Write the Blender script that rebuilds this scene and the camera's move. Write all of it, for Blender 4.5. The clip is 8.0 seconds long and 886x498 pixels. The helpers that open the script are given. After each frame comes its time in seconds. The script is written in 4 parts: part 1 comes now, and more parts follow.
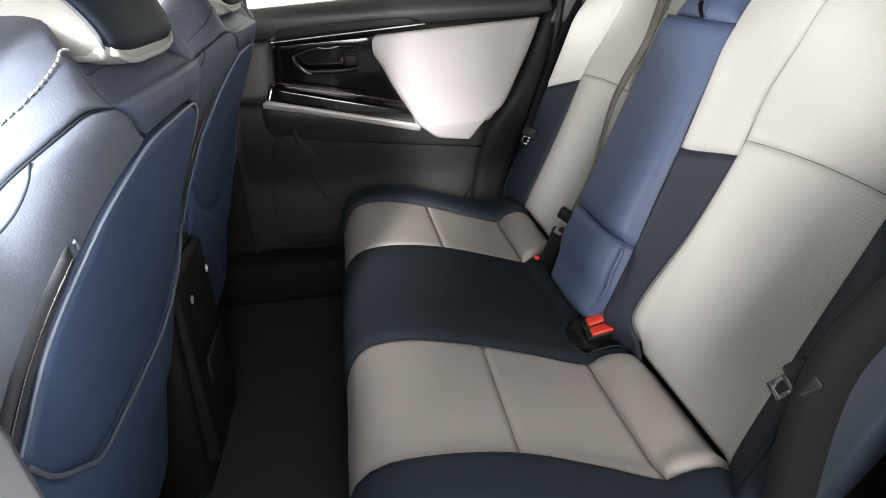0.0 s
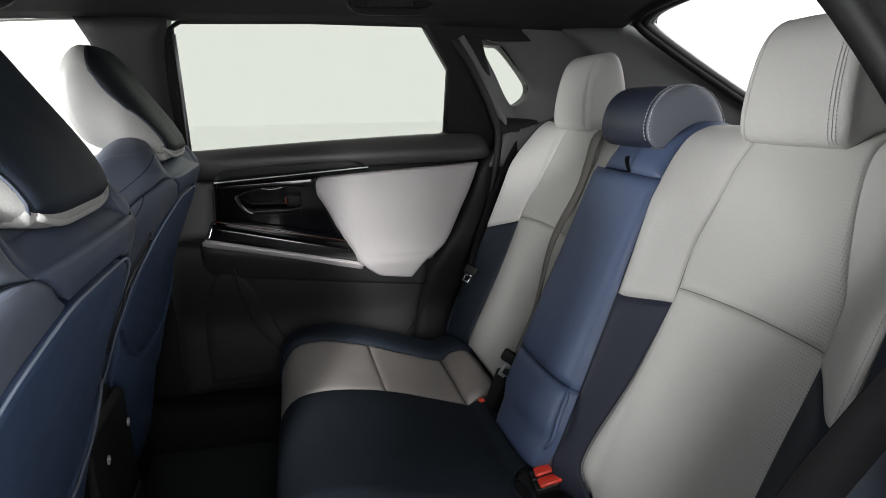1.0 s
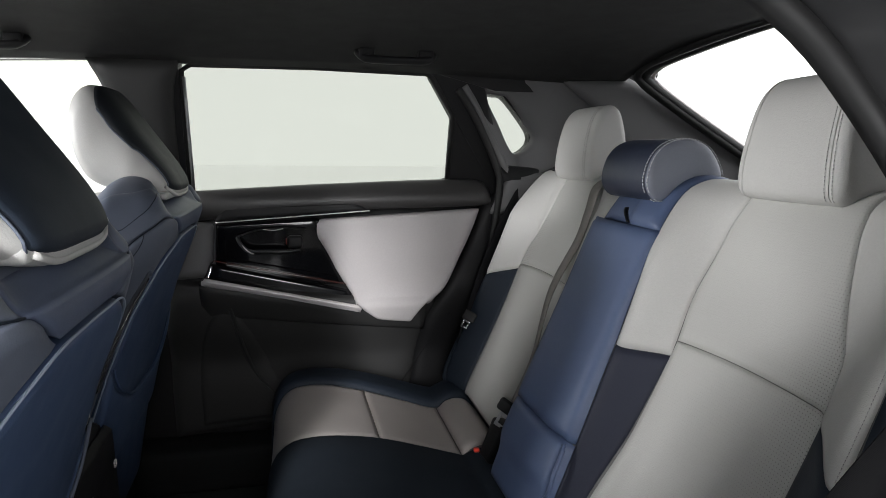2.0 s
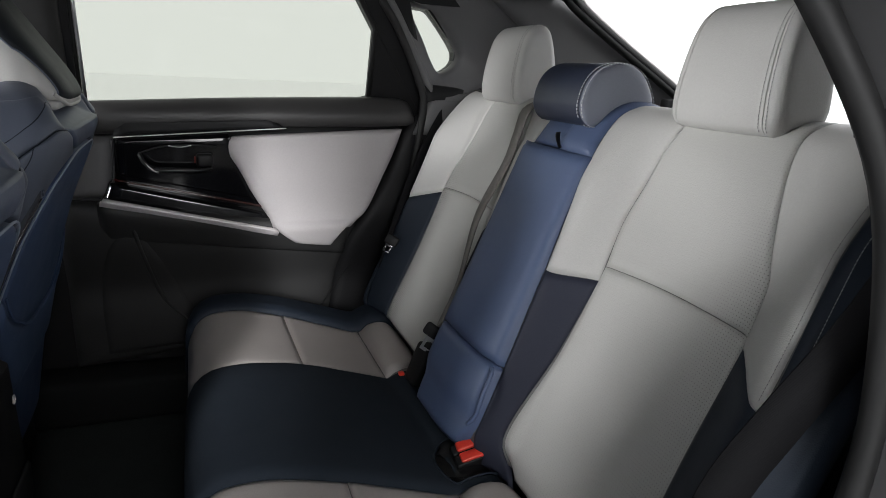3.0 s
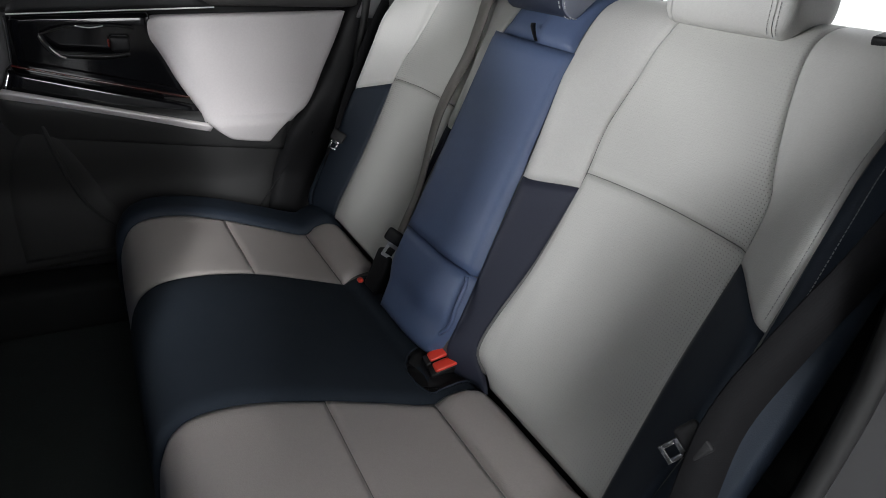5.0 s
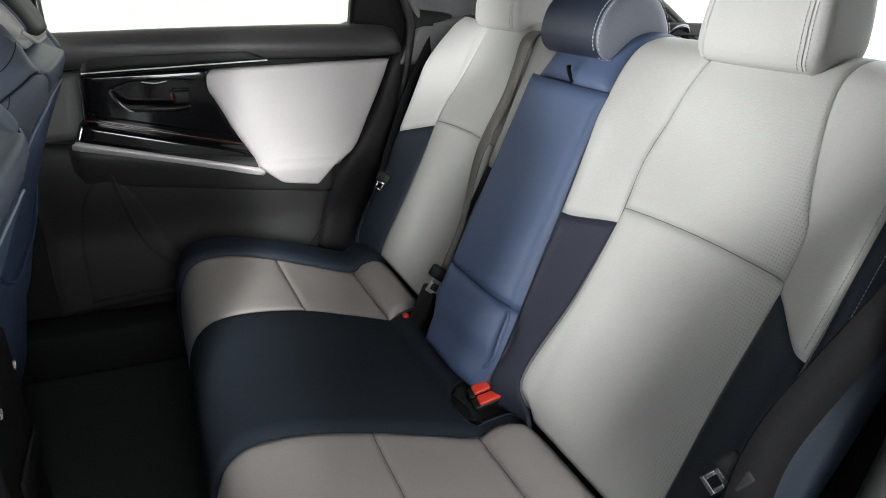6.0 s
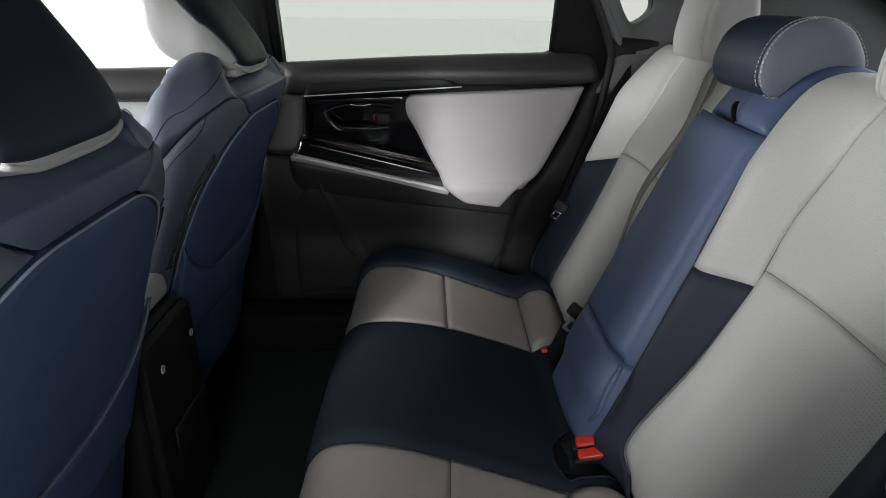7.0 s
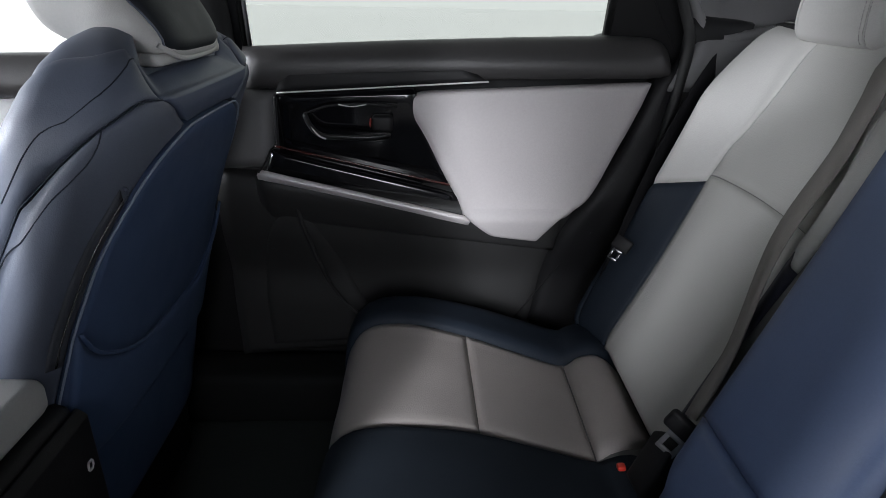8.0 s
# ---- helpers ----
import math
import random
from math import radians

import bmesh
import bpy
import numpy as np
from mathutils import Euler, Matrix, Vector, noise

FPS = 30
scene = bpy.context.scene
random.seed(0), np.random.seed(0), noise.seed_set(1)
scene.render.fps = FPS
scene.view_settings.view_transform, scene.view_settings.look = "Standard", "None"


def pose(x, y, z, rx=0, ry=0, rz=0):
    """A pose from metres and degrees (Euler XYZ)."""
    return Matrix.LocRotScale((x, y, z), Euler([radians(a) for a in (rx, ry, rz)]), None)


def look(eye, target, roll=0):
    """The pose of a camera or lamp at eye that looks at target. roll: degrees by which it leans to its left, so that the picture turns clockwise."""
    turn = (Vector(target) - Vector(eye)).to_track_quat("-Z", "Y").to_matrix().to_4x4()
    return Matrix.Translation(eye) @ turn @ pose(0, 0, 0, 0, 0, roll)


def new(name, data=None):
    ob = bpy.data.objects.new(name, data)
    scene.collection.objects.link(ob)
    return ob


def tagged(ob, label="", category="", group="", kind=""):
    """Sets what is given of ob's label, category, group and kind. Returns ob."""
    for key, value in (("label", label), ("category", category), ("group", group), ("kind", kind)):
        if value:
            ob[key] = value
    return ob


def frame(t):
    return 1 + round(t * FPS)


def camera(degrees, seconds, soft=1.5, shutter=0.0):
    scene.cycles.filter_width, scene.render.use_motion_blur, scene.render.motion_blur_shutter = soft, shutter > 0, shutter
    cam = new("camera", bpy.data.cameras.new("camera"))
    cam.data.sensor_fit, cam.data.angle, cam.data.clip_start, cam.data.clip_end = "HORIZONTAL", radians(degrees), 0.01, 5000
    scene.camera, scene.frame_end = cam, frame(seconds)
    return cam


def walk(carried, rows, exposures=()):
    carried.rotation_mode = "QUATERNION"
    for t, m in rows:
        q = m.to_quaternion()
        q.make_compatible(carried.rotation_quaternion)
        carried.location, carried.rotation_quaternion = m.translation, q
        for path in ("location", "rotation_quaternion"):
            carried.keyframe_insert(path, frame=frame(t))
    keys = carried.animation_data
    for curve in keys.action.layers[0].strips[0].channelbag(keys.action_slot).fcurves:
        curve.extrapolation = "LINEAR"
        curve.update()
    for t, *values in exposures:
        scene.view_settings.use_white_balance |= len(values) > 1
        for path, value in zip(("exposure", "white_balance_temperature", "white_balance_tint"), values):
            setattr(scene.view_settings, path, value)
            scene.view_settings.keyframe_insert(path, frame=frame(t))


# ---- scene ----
cam = camera(69.1, 8.0, soft=0.65)
PATH = [
    (0, (-0.016, -1.061, 0.834), (0.223, 0.76, 0.041), -2.4),
    (0.5, (-0.017, -1.042, 0.849), (0.354, 0.812, 0.196), -2.0),
    (1, (-0.01, -1.039, 0.864), (0.433, 0.862, 0.432), -1.0),
    (2.3, (-0.005, -1.039, 0.868), (0.448, 0.886, 0.573), 1.0),
    (2.5, (-0.01, -1.032, 0.868), (0.482, 0.867, 0.481), 1.3),
    (3, (-0.03, -0.995, 0.864), (0.678, 0.8, 0.336), 2.8),
    (3.5, (-0.059, -0.944, 0.862), (0.795, 0.773, 0.293), 3.8),
    (4, (-0.075, -0.91, 0.866), (0.823, 0.767, 0.248), 3.8),
    (4.5, (-0.078, -0.898, 0.871), (0.843, 0.768, 0.256), 4.5),
    (4.7, (-0.077, -0.893, 0.87), (0.838, 0.736, 0.155), 4.8),
    (5.8, (-0.106, -0.904, 0.884), (0.779, 0.624, -0.055), 4.1),
    (6, (-0.092, -0.923, 0.885), (0.706, 0.749, 0.133), 2.5),
    (6.5, (0.014, -0.99, 0.908), (0.505, 0.861, 0.33), 2.4),
    (7, (0.133, -0.963, 0.907), (0.147, 0.904, 0.19), 0.6),
    (7.5, (0.206, -0.799, 0.912), (0.035, 1.05, 0.168), 2.3),
    (8, (0.073, -0.547, 0.864), (0.13, 1.309, 0.121), 1.2),
]
walk(cam, [(t, look(eye, target, roll)) for t, eye, target, roll in PATH], [(0, 1.4, 6600, 10), (0.5, 1.0, 6500, 10), (1, 0.44, 6350, 10), (2.3, 0.40, 6320, 11), (3.5, 0.36, 6260, 11), (4.7, 0.36, 6200, 11), (5.8, 1.15, 6300, 8), (6, 1.08, 6300, 8), (6.5, 0.40, 6250, 10), (7, 0.28, 6250, 10), (7.5, 0.12, 6300, 10), (8, 0.36, 6000, 12)])

# ---- light ----
world = bpy.data.worlds.new("studio_light")
scene.world = world
world.use_nodes = True
wn = world.node_tree.nodes
wn["Background"].inputs["Color"].default_value = (1.0, 1.0, 0.985, 1)
wn["Background"].inputs["Strength"].default_value = 1.65

def added_lamp(name, wide, tall, watts, eye, target, label):
    """An added, unseen rectangular lamp at eye, aimed at target."""
    light = bpy.data.lights.new(name, "AREA")
    light.shape, light.size, light.size_y, light.energy = "RECTANGLE", wide, tall, watts
    light.color = (1.0, 0.987, 0.965)
    lamp = new("added_lamp", light)
    lamp.matrix_world = look(eye, target)
    return tagged(lamp, label, "lamp")

# unseen lamps, added to set where light falls on seats and door
added_lamp("lamp_side", 0.18, 1.4, 400, (-1.30, -4.2, 2.05), (0.0, 0.3, 0.5), "tall unseen lamp added, aimed at the open doorway")
added_lamp("lamp_front", 0.6, 0.35, 80, (-3.6, 0.85, 1.20), (0.6, 0.0, 0.7), "unseen lamp added ahead of the windscreen")
added_lamp("lamp_corner", 0.6, 0.35, 60, (-3.4, -1.6, 1.25), (0.6, 0.3, 0.7), "unseen lamp added ahead of the car's front corner")
added_lamp("fill_low", 0.8, 1.0, 22, (-0.12, -2.1, 0.9), (0.2, 0.4, 0.3), "low unseen fill lamp added behind the open doorway")


# ---- materials ----
def material(name, colour, rough=0.5, metal=0.0, grain=0.0, scale=300.0, vary=0.12, vary_scale=6.0, coat=0.0, sheen=0.0, dots=0.0, weave=False, spec=0.5):
    """A surface with two scales of colour variation, fine relief and, if asked, perforation or weave."""
    m = bpy.data.materials.new(name)
    m.use_nodes = True
    nt = m.node_tree
    p = nt.nodes["Principled BSDF"]
    p.inputs["Roughness"].default_value = rough
    p.inputs["Metallic"].default_value = metal
    p.inputs["Coat Weight"].default_value = coat
    p.inputs["Coat Roughness"].default_value = 0.06
    p.inputs["Sheen Weight"].default_value = sheen
    p.inputs["Specular IOR Level"].default_value = spec
    tc = nt.nodes.new("ShaderNodeTexCoord")

    def noise_node(sc, detail):
        n = nt.nodes.new("ShaderNodeTexNoise")
        n.inputs["Scale"].default_value = sc
        n.inputs["Detail"].default_value = detail
        nt.links.new(tc.outputs["Object"], n.inputs["Vector"])
        return n

    def mix(a, b, fac, kind="MIX"):
        x = nt.nodes.new("ShaderNodeMix")
        x.data_type, x.blend_type = "RGBA", kind
        for sock, v in ((6, a), (7, b), (0, fac)):
            if isinstance(v, (int, float)):
                x.inputs[sock].default_value = v
            elif isinstance(v, tuple):
                x.inputs[sock].default_value = (*v, 1)
            else:
                nt.links.new(v, x.inputs[sock])
        return x.outputs[2]

    big, fine = noise_node(vary_scale, 4), noise_node(scale * 0.5, 3)
    lo = tuple(c * (1 - vary) for c in colour)
    hi = tuple(min(1, c * (1 + vary)) for c in colour)
    col = mix(lo, hi, big.outputs["Fac"])
    col = mix(col, mix(tuple(c * 0.8 for c in colour), tuple(min(1, c * 1.15) for c in colour), fine.outputs["Fac"]), 0.35)
    height = None
    if grain:
        v = nt.nodes.new("ShaderNodeTexVoronoi")
        v.inputs["Scale"].default_value = scale
        nt.links.new(tc.outputs["Object"], v.inputs["Vector"])
        add = nt.nodes.new("ShaderNodeMath")
        add.operation = "MULTIPLY_ADD"
        nt.links.new(v.outputs["Distance"], add.inputs[0])
        add.inputs[1].default_value = 0.8
        nt.links.new(fine.outputs["Fac"], add.inputs[2])
        height = add.outputs[0]
    if weave:
        w = nt.nodes.new("ShaderNodeTexWave")
        w.inputs["Scale"].default_value = 320
        w.inputs["Distortion"].default_value = 0.6
        nt.links.new(tc.outputs["UV"], w.inputs["Vector"])
        col = mix(col, tuple(c * 1.5 for c in colour), mix((0, 0, 0), (0.35, 0.35, 0.35), w.outputs["Fac"]))
        height = w.outputs["Fac"]
    if dots:
        sep = nt.nodes.new("ShaderNodeVectorMath")
        sep.operation = "SCALE"
        sep.inputs["Scale"].default_value = 1 / dots
        nt.links.new(tc.outputs["UV"], sep.inputs[0])
        fr = nt.nodes.new("ShaderNodeVectorMath")
        fr.operation = "FRACTION"
        nt.links.new(sep.outputs[0], fr.inputs[0])
        dist = nt.nodes.new("ShaderNodeVectorMath")
        dist.operation = "DISTANCE"
        nt.links.new(fr.outputs[0], dist.inputs[0])
        dist.inputs[1].default_value = (0.5, 0.5, 0)
        lt = nt.nodes.new("ShaderNodeMath")
        lt.operation = "LESS_THAN"
        nt.links.new(dist.outputs["Value"], lt.inputs[0])
        lt.inputs[1].default_value = 0.15
        patch = noise_node(9, 2)
        amount = nt.nodes.new("ShaderNodeMath")
        amount.operation = "MULTIPLY"
        nt.links.new(lt.outputs[0], amount.inputs[0])
        nt.links.new(patch.outputs["Fac"], amount.inputs[1])
        across = nt.nodes.new("ShaderNodeSeparateXYZ")
        nt.links.new(tc.outputs["UV"], across.inputs[0])
        out = nt.nodes.new("ShaderNodeMath")
        out.operation = "ABSOLUTE"
        nt.links.new(across.outputs[0], out.inputs[0])
        rise = nt.nodes.new("ShaderNodeMapRange")
        rise.inputs["From Min"].default_value, rise.inputs["From Max"].default_value = 0.41, 0.47
        rise.inputs["To Min"].default_value, rise.inputs["To Max"].default_value = 0.25, 1.5
        nt.links.new(out.outputs[0], rise.inputs["Value"])
        depth = nt.nodes.new("ShaderNodeMath")
        depth.operation, depth.use_clamp = "MULTIPLY", True
        nt.links.new(amount.outputs[0], depth.inputs[0])
        nt.links.new(rise.outputs[0], depth.inputs[1])
        col = mix(col, tuple(c * 0.30 for c in colour), depth.outputs[0])
    nt.links.new(col, p.inputs["Base Color"])
    if height is not None:
        b = nt.nodes.new("ShaderNodeBump")
        b.inputs["Strength"].default_value = grain or 0.25
        b.inputs["Distance"].default_value = 0.0006
        nt.links.new(height, b.inputs["Height"])
        nt.links.new(b.outputs[0], p.inputs["Normal"])
    # smudges in the gloss
    rr = nt.nodes.new("ShaderNodeMapRange")
    rr.inputs["To Min"].default_value = max(0.02, rough - 0.08)
    rr.inputs["To Max"].default_value = min(1, rough + 0.1)
    nt.links.new(noise_node(22, 3).outputs["Fac"], rr.inputs["Value"])
    nt.links.new(rr.outputs[0], p.inputs["Roughness"])
    return m


LIGHT = material("light_grey_leather", (0.51, 0.505, 0.485), 0.5, grain=0.32, scale=700, vary=0.05)
PERF = material("perforated_light_leather", (0.47, 0.468, 0.445), 0.52, grain=0.35, scale=700, vary=0.06, dots=0.0045)
CLOTH = material("light_grey_cushion_leather", (0.40, 0.365, 0.345), 0.58, grain=0.4, scale=600, vary=0.05)
BLUE = material("blue_leather", (0.080, 0.114, 0.212), 0.5, grain=0.2, scale=650, vary=0.08)
DEEP = material("deep_blue_leather", (0.053, 0.086, 0.168), 0.5, grain=0.2, scale=650, vary=0.1)
SLATE = material("slate_blue_leather", (0.19, 0.215, 0.285), 0.42, grain=0.2, scale=650, vary=0.08)
PALEBLUE = material("pale_blue_grey_leather", (0.22, 0.235, 0.285), 0.45, grain=0.2, scale=650, vary=0.05)
COVER = material("blue_grey_seat_leather", (0.110, 0.127, 0.168), 0.50, grain=0.2, scale=650, vary=0.08)
SHOULDER = material("muted_blue_leather", (0.086, 0.107, 0.165), 0.48, grain=0.2, scale=650, vary=0.08)
ZIPGREY = material("dark_zip_tape", (0.045, 0.050, 0.062), 0.6, grain=0.3, scale=900)
HEADBLUE = material("ink_blue_leather", (0.027, 0.034, 0.058), 0.45, grain=0.2, scale=650, vary=0.08)
DUSK = material("dusky_navy_leather", (0.028, 0.031, 0.048), 0.58, grain=0.2, scale=650, vary=0.1, spec=0.25)
NAVY = material("navy_leather", (0.017, 0.024, 0.036), 0.58, grain=0.2, scale=650, vary=0.12, spec=0.22)
WOVEN = material("navy_woven_fabric", (0.020, 0.026, 0.035), 0.9, vary=0.12, weave=True, spec=0.12)
BLACKLEATHER = material("black_leather", (0.014, 0.017, 0.021), 0.55, grain=0.2, scale=650, spec=0.25)
PLASTIC = material("dark_grey_plastic", (0.030, 0.030, 0.030), 0.5, grain=0.25, scale=900, vary=0.1, spec=0.35)
SOFT = material("soft_dark_trim", (0.052, 0.050, 0.050), 0.42, grain=0.25, scale=800, vary=0.1)
GREYTRIM = material("grey_pillar_trim", (0.13, 0.129, 0.13), 0.5, grain=0.2, scale=800, vary=0.08)
NEARTRIM = material("matt_black_trim", (0.011, 0.012, 0.012), 0.7, grain=0.25, scale=900, spec=0.12)
BLACK = material("black_plastic", (0.012, 0.012, 0.013), 0.5, grain=0.2, scale=900, spec=0.25)
PIANO = material("piano_black_lacquer", (0.004, 0.004, 0.005), 0.1, coat=0.3, vary=0.05, spec=0.35)
SILVER = material("satin_silver_trim", (0.72, 0.68, 0.68), 0.38, metal=0.25, vary=0.04)
CHROME = material("chrome", (0.75, 0.75, 0.75), 0.12, metal=1.0, vary=0.03)
STEEL = material("brushed_steel", (0.42, 0.42, 0.43), 0.36, metal=0.9, vary=0.05)
DARKCHROME = material("dark_smoked_chrome", (0.05, 0.05, 0.052), 0.3, metal=0.8, vary=0.05)
SMOKE = material("smoked_chrome", (0.16, 0.16, 0.165), 0.22, metal=0.9, vary=0.05)
PANELGREY = material("pale_door_fabric", (0.50, 0.475, 0.475), 0.7, grain=0.3, scale=500, vary=0.05)
CARPET = material("black_carpet", (0.022, 0.027, 0.025), 0.95, grain=0.8, scale=350, vary=0.25, vary_scale=14)
HEADLINER = material("charcoal_headliner", (0.013, 0.013, 0.0135), 0.9, grain=0.4, scale=600, vary=0.1)
WEBBING = material("grey_belt_webbing", (0.20, 0.185, 0.172), 0.62, weave=True)
DARKWEB = material("black_belt_webbing", (0.009, 0.009, 0.010), 0.75, weave=True, spec=0.12)
RED = material("red_plastic", (0.72, 0.05, 0.03), 0.35, vary=0.06)
REDSHEEN = material("reddish_reflection_gloss", (0.05, 0.008, 0.006), 0.12, coat=1.0)
DULLRED = material("dull_red_plastic", (0.22, 0.02, 0.015), 0.4)
RUBBER = material("black_rubber", (0.008, 0.008, 0.008), 0.6)
PAINT = material("silver_car_paint", (0.45, 0.47, 0.52), 0.3, metal=0.5, coat=1.0, vary=0.03)
DARKPAINT = material("dark_car_paint", (0.014, 0.014, 0.015), 0.5, metal=0.0, coat=0.1, vary=0.03)
# core colour under the panels; its grey imitates the soft shading in the seams
SEAMGREY = material("grey_seam_shading", (0.16, 0.16, 0.155), 0.8)
THREAD = material("pale_thread", (0.55, 0.56, 0.58), 0.7)
GREYTHREAD = material("grey_thread", (0.34, 0.34, 0.33), 0.7)
BLUETHREAD = material("light_blue_piping", (0.28, 0.33, 0.42), 0.45)
WHITEFLOOR = material("white_studio_floor", (0.93, 0.93, 0.925), 0.5, vary=0.015, vary_scale=0.6)
DARKWALL = material("dark_blocker_panel", (0.14, 0.14, 0.147), 0.8, grain=0.3, scale=60, vary=0.1, vary_scale=1.0)
FRONTDOOR = material("pale_front_door_card", (0.80, 0.81, 0.81), 0.55, grain=0.2, vary=0.04)

def glass(name, tint):
    m = bpy.data.materials.new(name)
    m.use_nodes = True
    nt = m.node_tree
    nt.nodes.remove(nt.nodes["Principled BSDF"])
    tr, gl = nt.nodes.new("ShaderNodeBsdfTransparent"), nt.nodes.new("ShaderNodeBsdfGlossy")
    tr.inputs["Color"].default_value = (*tint, 1)
    gl.inputs["Roughness"].default_value = 0.02
    mx, fr = nt.nodes.new("ShaderNodeMixShader"), nt.nodes.new("ShaderNodeFresnel")
    fr.inputs["IOR"].default_value = 1.2
    nt.links.new(fr.outputs[0], mx.inputs[0])
    nt.links.new(tr.outputs[0], mx.inputs[1])
    nt.links.new(gl.outputs[0], mx.inputs[2])
    nt.links.new(mx.outputs[0], nt.nodes["Material Output"].inputs[0])
    return m

PRIVACY = glass("tinted_door_glass", (0.585, 0.595, 0.563))
CLEAR = glass("clear_glass", (0.93, 0.935, 0.90))


# ---- building tools ----
BASES = {}

def thing(name, base, label, category, group="", kind=""):
    ob = new(name)
    ob.location = base
    ob.empty_display_size = 0.05
    BASES[ob] = Vector(base)
    return tagged(ob, label, category, group, kind)

def data(name, verts, faces, mat, uvs=None, smooth=True):
    me = bpy.data.meshes.new(name)
    me.from_pydata([tuple(v) for v in verts], [], faces)
    me.materials.append(mat)
    if uvs is not None:
        layer = me.uv_layers.new(name="UVMap")
        for loop in me.loops:
            layer.data[loop.index].uv = uvs[loop.vertex_index]
    me.update()
    for f in me.polygons:
        f.use_smooth = smooth
    return me

def part(name, bm, mat, parent, label="", smooth=True):
    """Links a bmesh or mesh, given in world places, as one part under a thing or a part."""
    if isinstance(bm, bmesh.types.BMesh):
        me = bpy.data.meshes.new(name)
        bm.normal_update()
        bm.to_mesh(me)
        bm.free()
        me.materials.append(mat)
        for f in me.polygons:
            f.use_smooth = smooth
    else:
        me = bm
    ob = new(name, me)
    if parent is not None:
        ob.parent = parent
        if parent in BASES:
            ob.matrix_parent_inverse = Matrix.Translation(-BASES[parent])
    if label:
        ob["label"] = label
    return ob

def structure(name, me_or_bm, mat, label, category, smooth=False):
    return tagged(part(name, me_or_bm, mat, None, smooth=smooth), label, category, kind="structure")

def spline(pts, n, closed=False):
    """n + 1 places along a smooth line through pts, evenly spaced by length."""
    P = [np.array(p, float) for p in pts]
    if len(P) == 2:
        return [P[0] + (P[1] - P[0]) * i / n for i in range(n + 1)]
    ext = [P[-1]] + P + [P[0], P[1]] if closed else [2 * P[0] - P[1]] + P + [2 * P[-1] - P[-2]]
    fine = []
    for i in range(1, len(ext) - 2):
        a, b, c, d = ext[i - 1:i + 3]
        for k in range(16):
            t = k / 16
            fine.append(0.5 * (2 * b + (c - a) * t + (2 * a - 5 * b + 4 * c - d) * t * t + (3 * b - a - 3 * c + d) * t ** 3))
    fine.append(ext[-2])
    fine = np.array(fine)
    s = np.concatenate([[0], np.cumsum(np.linalg.norm(np.diff(fine, axis=0), axis=1))])
    want = np.linspace(0, s[-1], n + 1)
    return [np.array([np.interp(w, s, fine[:, k]) for k in range(fine.shape[1])]) for w in want]

def normal_of(S, u, v):
    e = 1e-3
    a = np.array(S(u + e, v)) - np.array(S(u - e, v))
    b = np.array(S(u, v + e)) - np.array(S(u, v - e))
    n = np.cross(a, b)
    l = np.linalg.norm(n)
    return n / l if l > 1e-12 else np.array((0, 0, 1.0))

def ruled(name, A, B, S, mat, n=28, m=14, puff=0.01, r=0.03, skirt=0.02, flip=1, base=0.0, wrinkle=0.0):
    """A padded panel on the surface S(u, v), between the border lines A and B; its rim is rounded and sinks into the seam."""
    a, b = spline(A, n), spline(B, n)
    uv = [[a[i] + (b[i] - a[i]) * j / m for j in range(m + 1)] for i in range(n + 1)]
    rim = [uv[i][0] for i in range(n + 1)] + [uv[n][j] for j in range(1, m + 1)] + [uv[i][m] for i in range(n - 1, -1, -1)] + [uv[0][j] for j in range(m - 1, 0, -1)]
    R = np.array(rim + [rim[0]])
    P0, D = R[:-1], R[1:] - R[:-1]
    L2 = np.maximum((D ** 2).sum(1), 1e-12)
    verts, uvs, faces = [], [], []
    for i in range(n + 1):
        for j in range(m + 1):
            q = uv[i][j]
            t = np.clip(((q - P0) * D).sum(1) / L2, 0, 1)
            d = np.sqrt((((P0 + D * t[:, None]) - q) ** 2).sum(1).min())
            h = base + puff * math.sqrt(max(0, 1 - (1 - min(d / r, 1)) ** 2))
            if wrinkle:
                h += wrinkle * noise.noise((q[0] * 14, q[1] * 14, 3.1)) * min(1, d / r)
            verts.append(np.array(S(*q)) + flip * h * normal_of(S, *q))
            uvs.append(tuple(q))
    k = m + 1
    for i in range(n):
        for j in range(m):
            faces.append((i * k + j, (i + 1) * k + j, (i + 1) * k + j + 1, i * k + j + 1))
    loop = [i * k for i in range(n + 1)] + [n * k + j for j in range(1, m + 1)] + [i * k + m for i in range(n - 1, -1, -1)] + [j for j in range(m - 1, 0, -1)]
    first = len(verts)
    for q in rim:
        verts.append(np.array(S(*q)) + flip * (base - skirt) * normal_of(S, *q))
        uvs.append(tuple(q))
    for i in range(len(loop)):
        o = (i + 1) % len(loop)
        faces.append((loop[o], loop[i], first + i, first + o))
    if flip < 0:
        faces = [f[::-1] for f in faces]
    return data(name, verts, faces, mat, uvs)

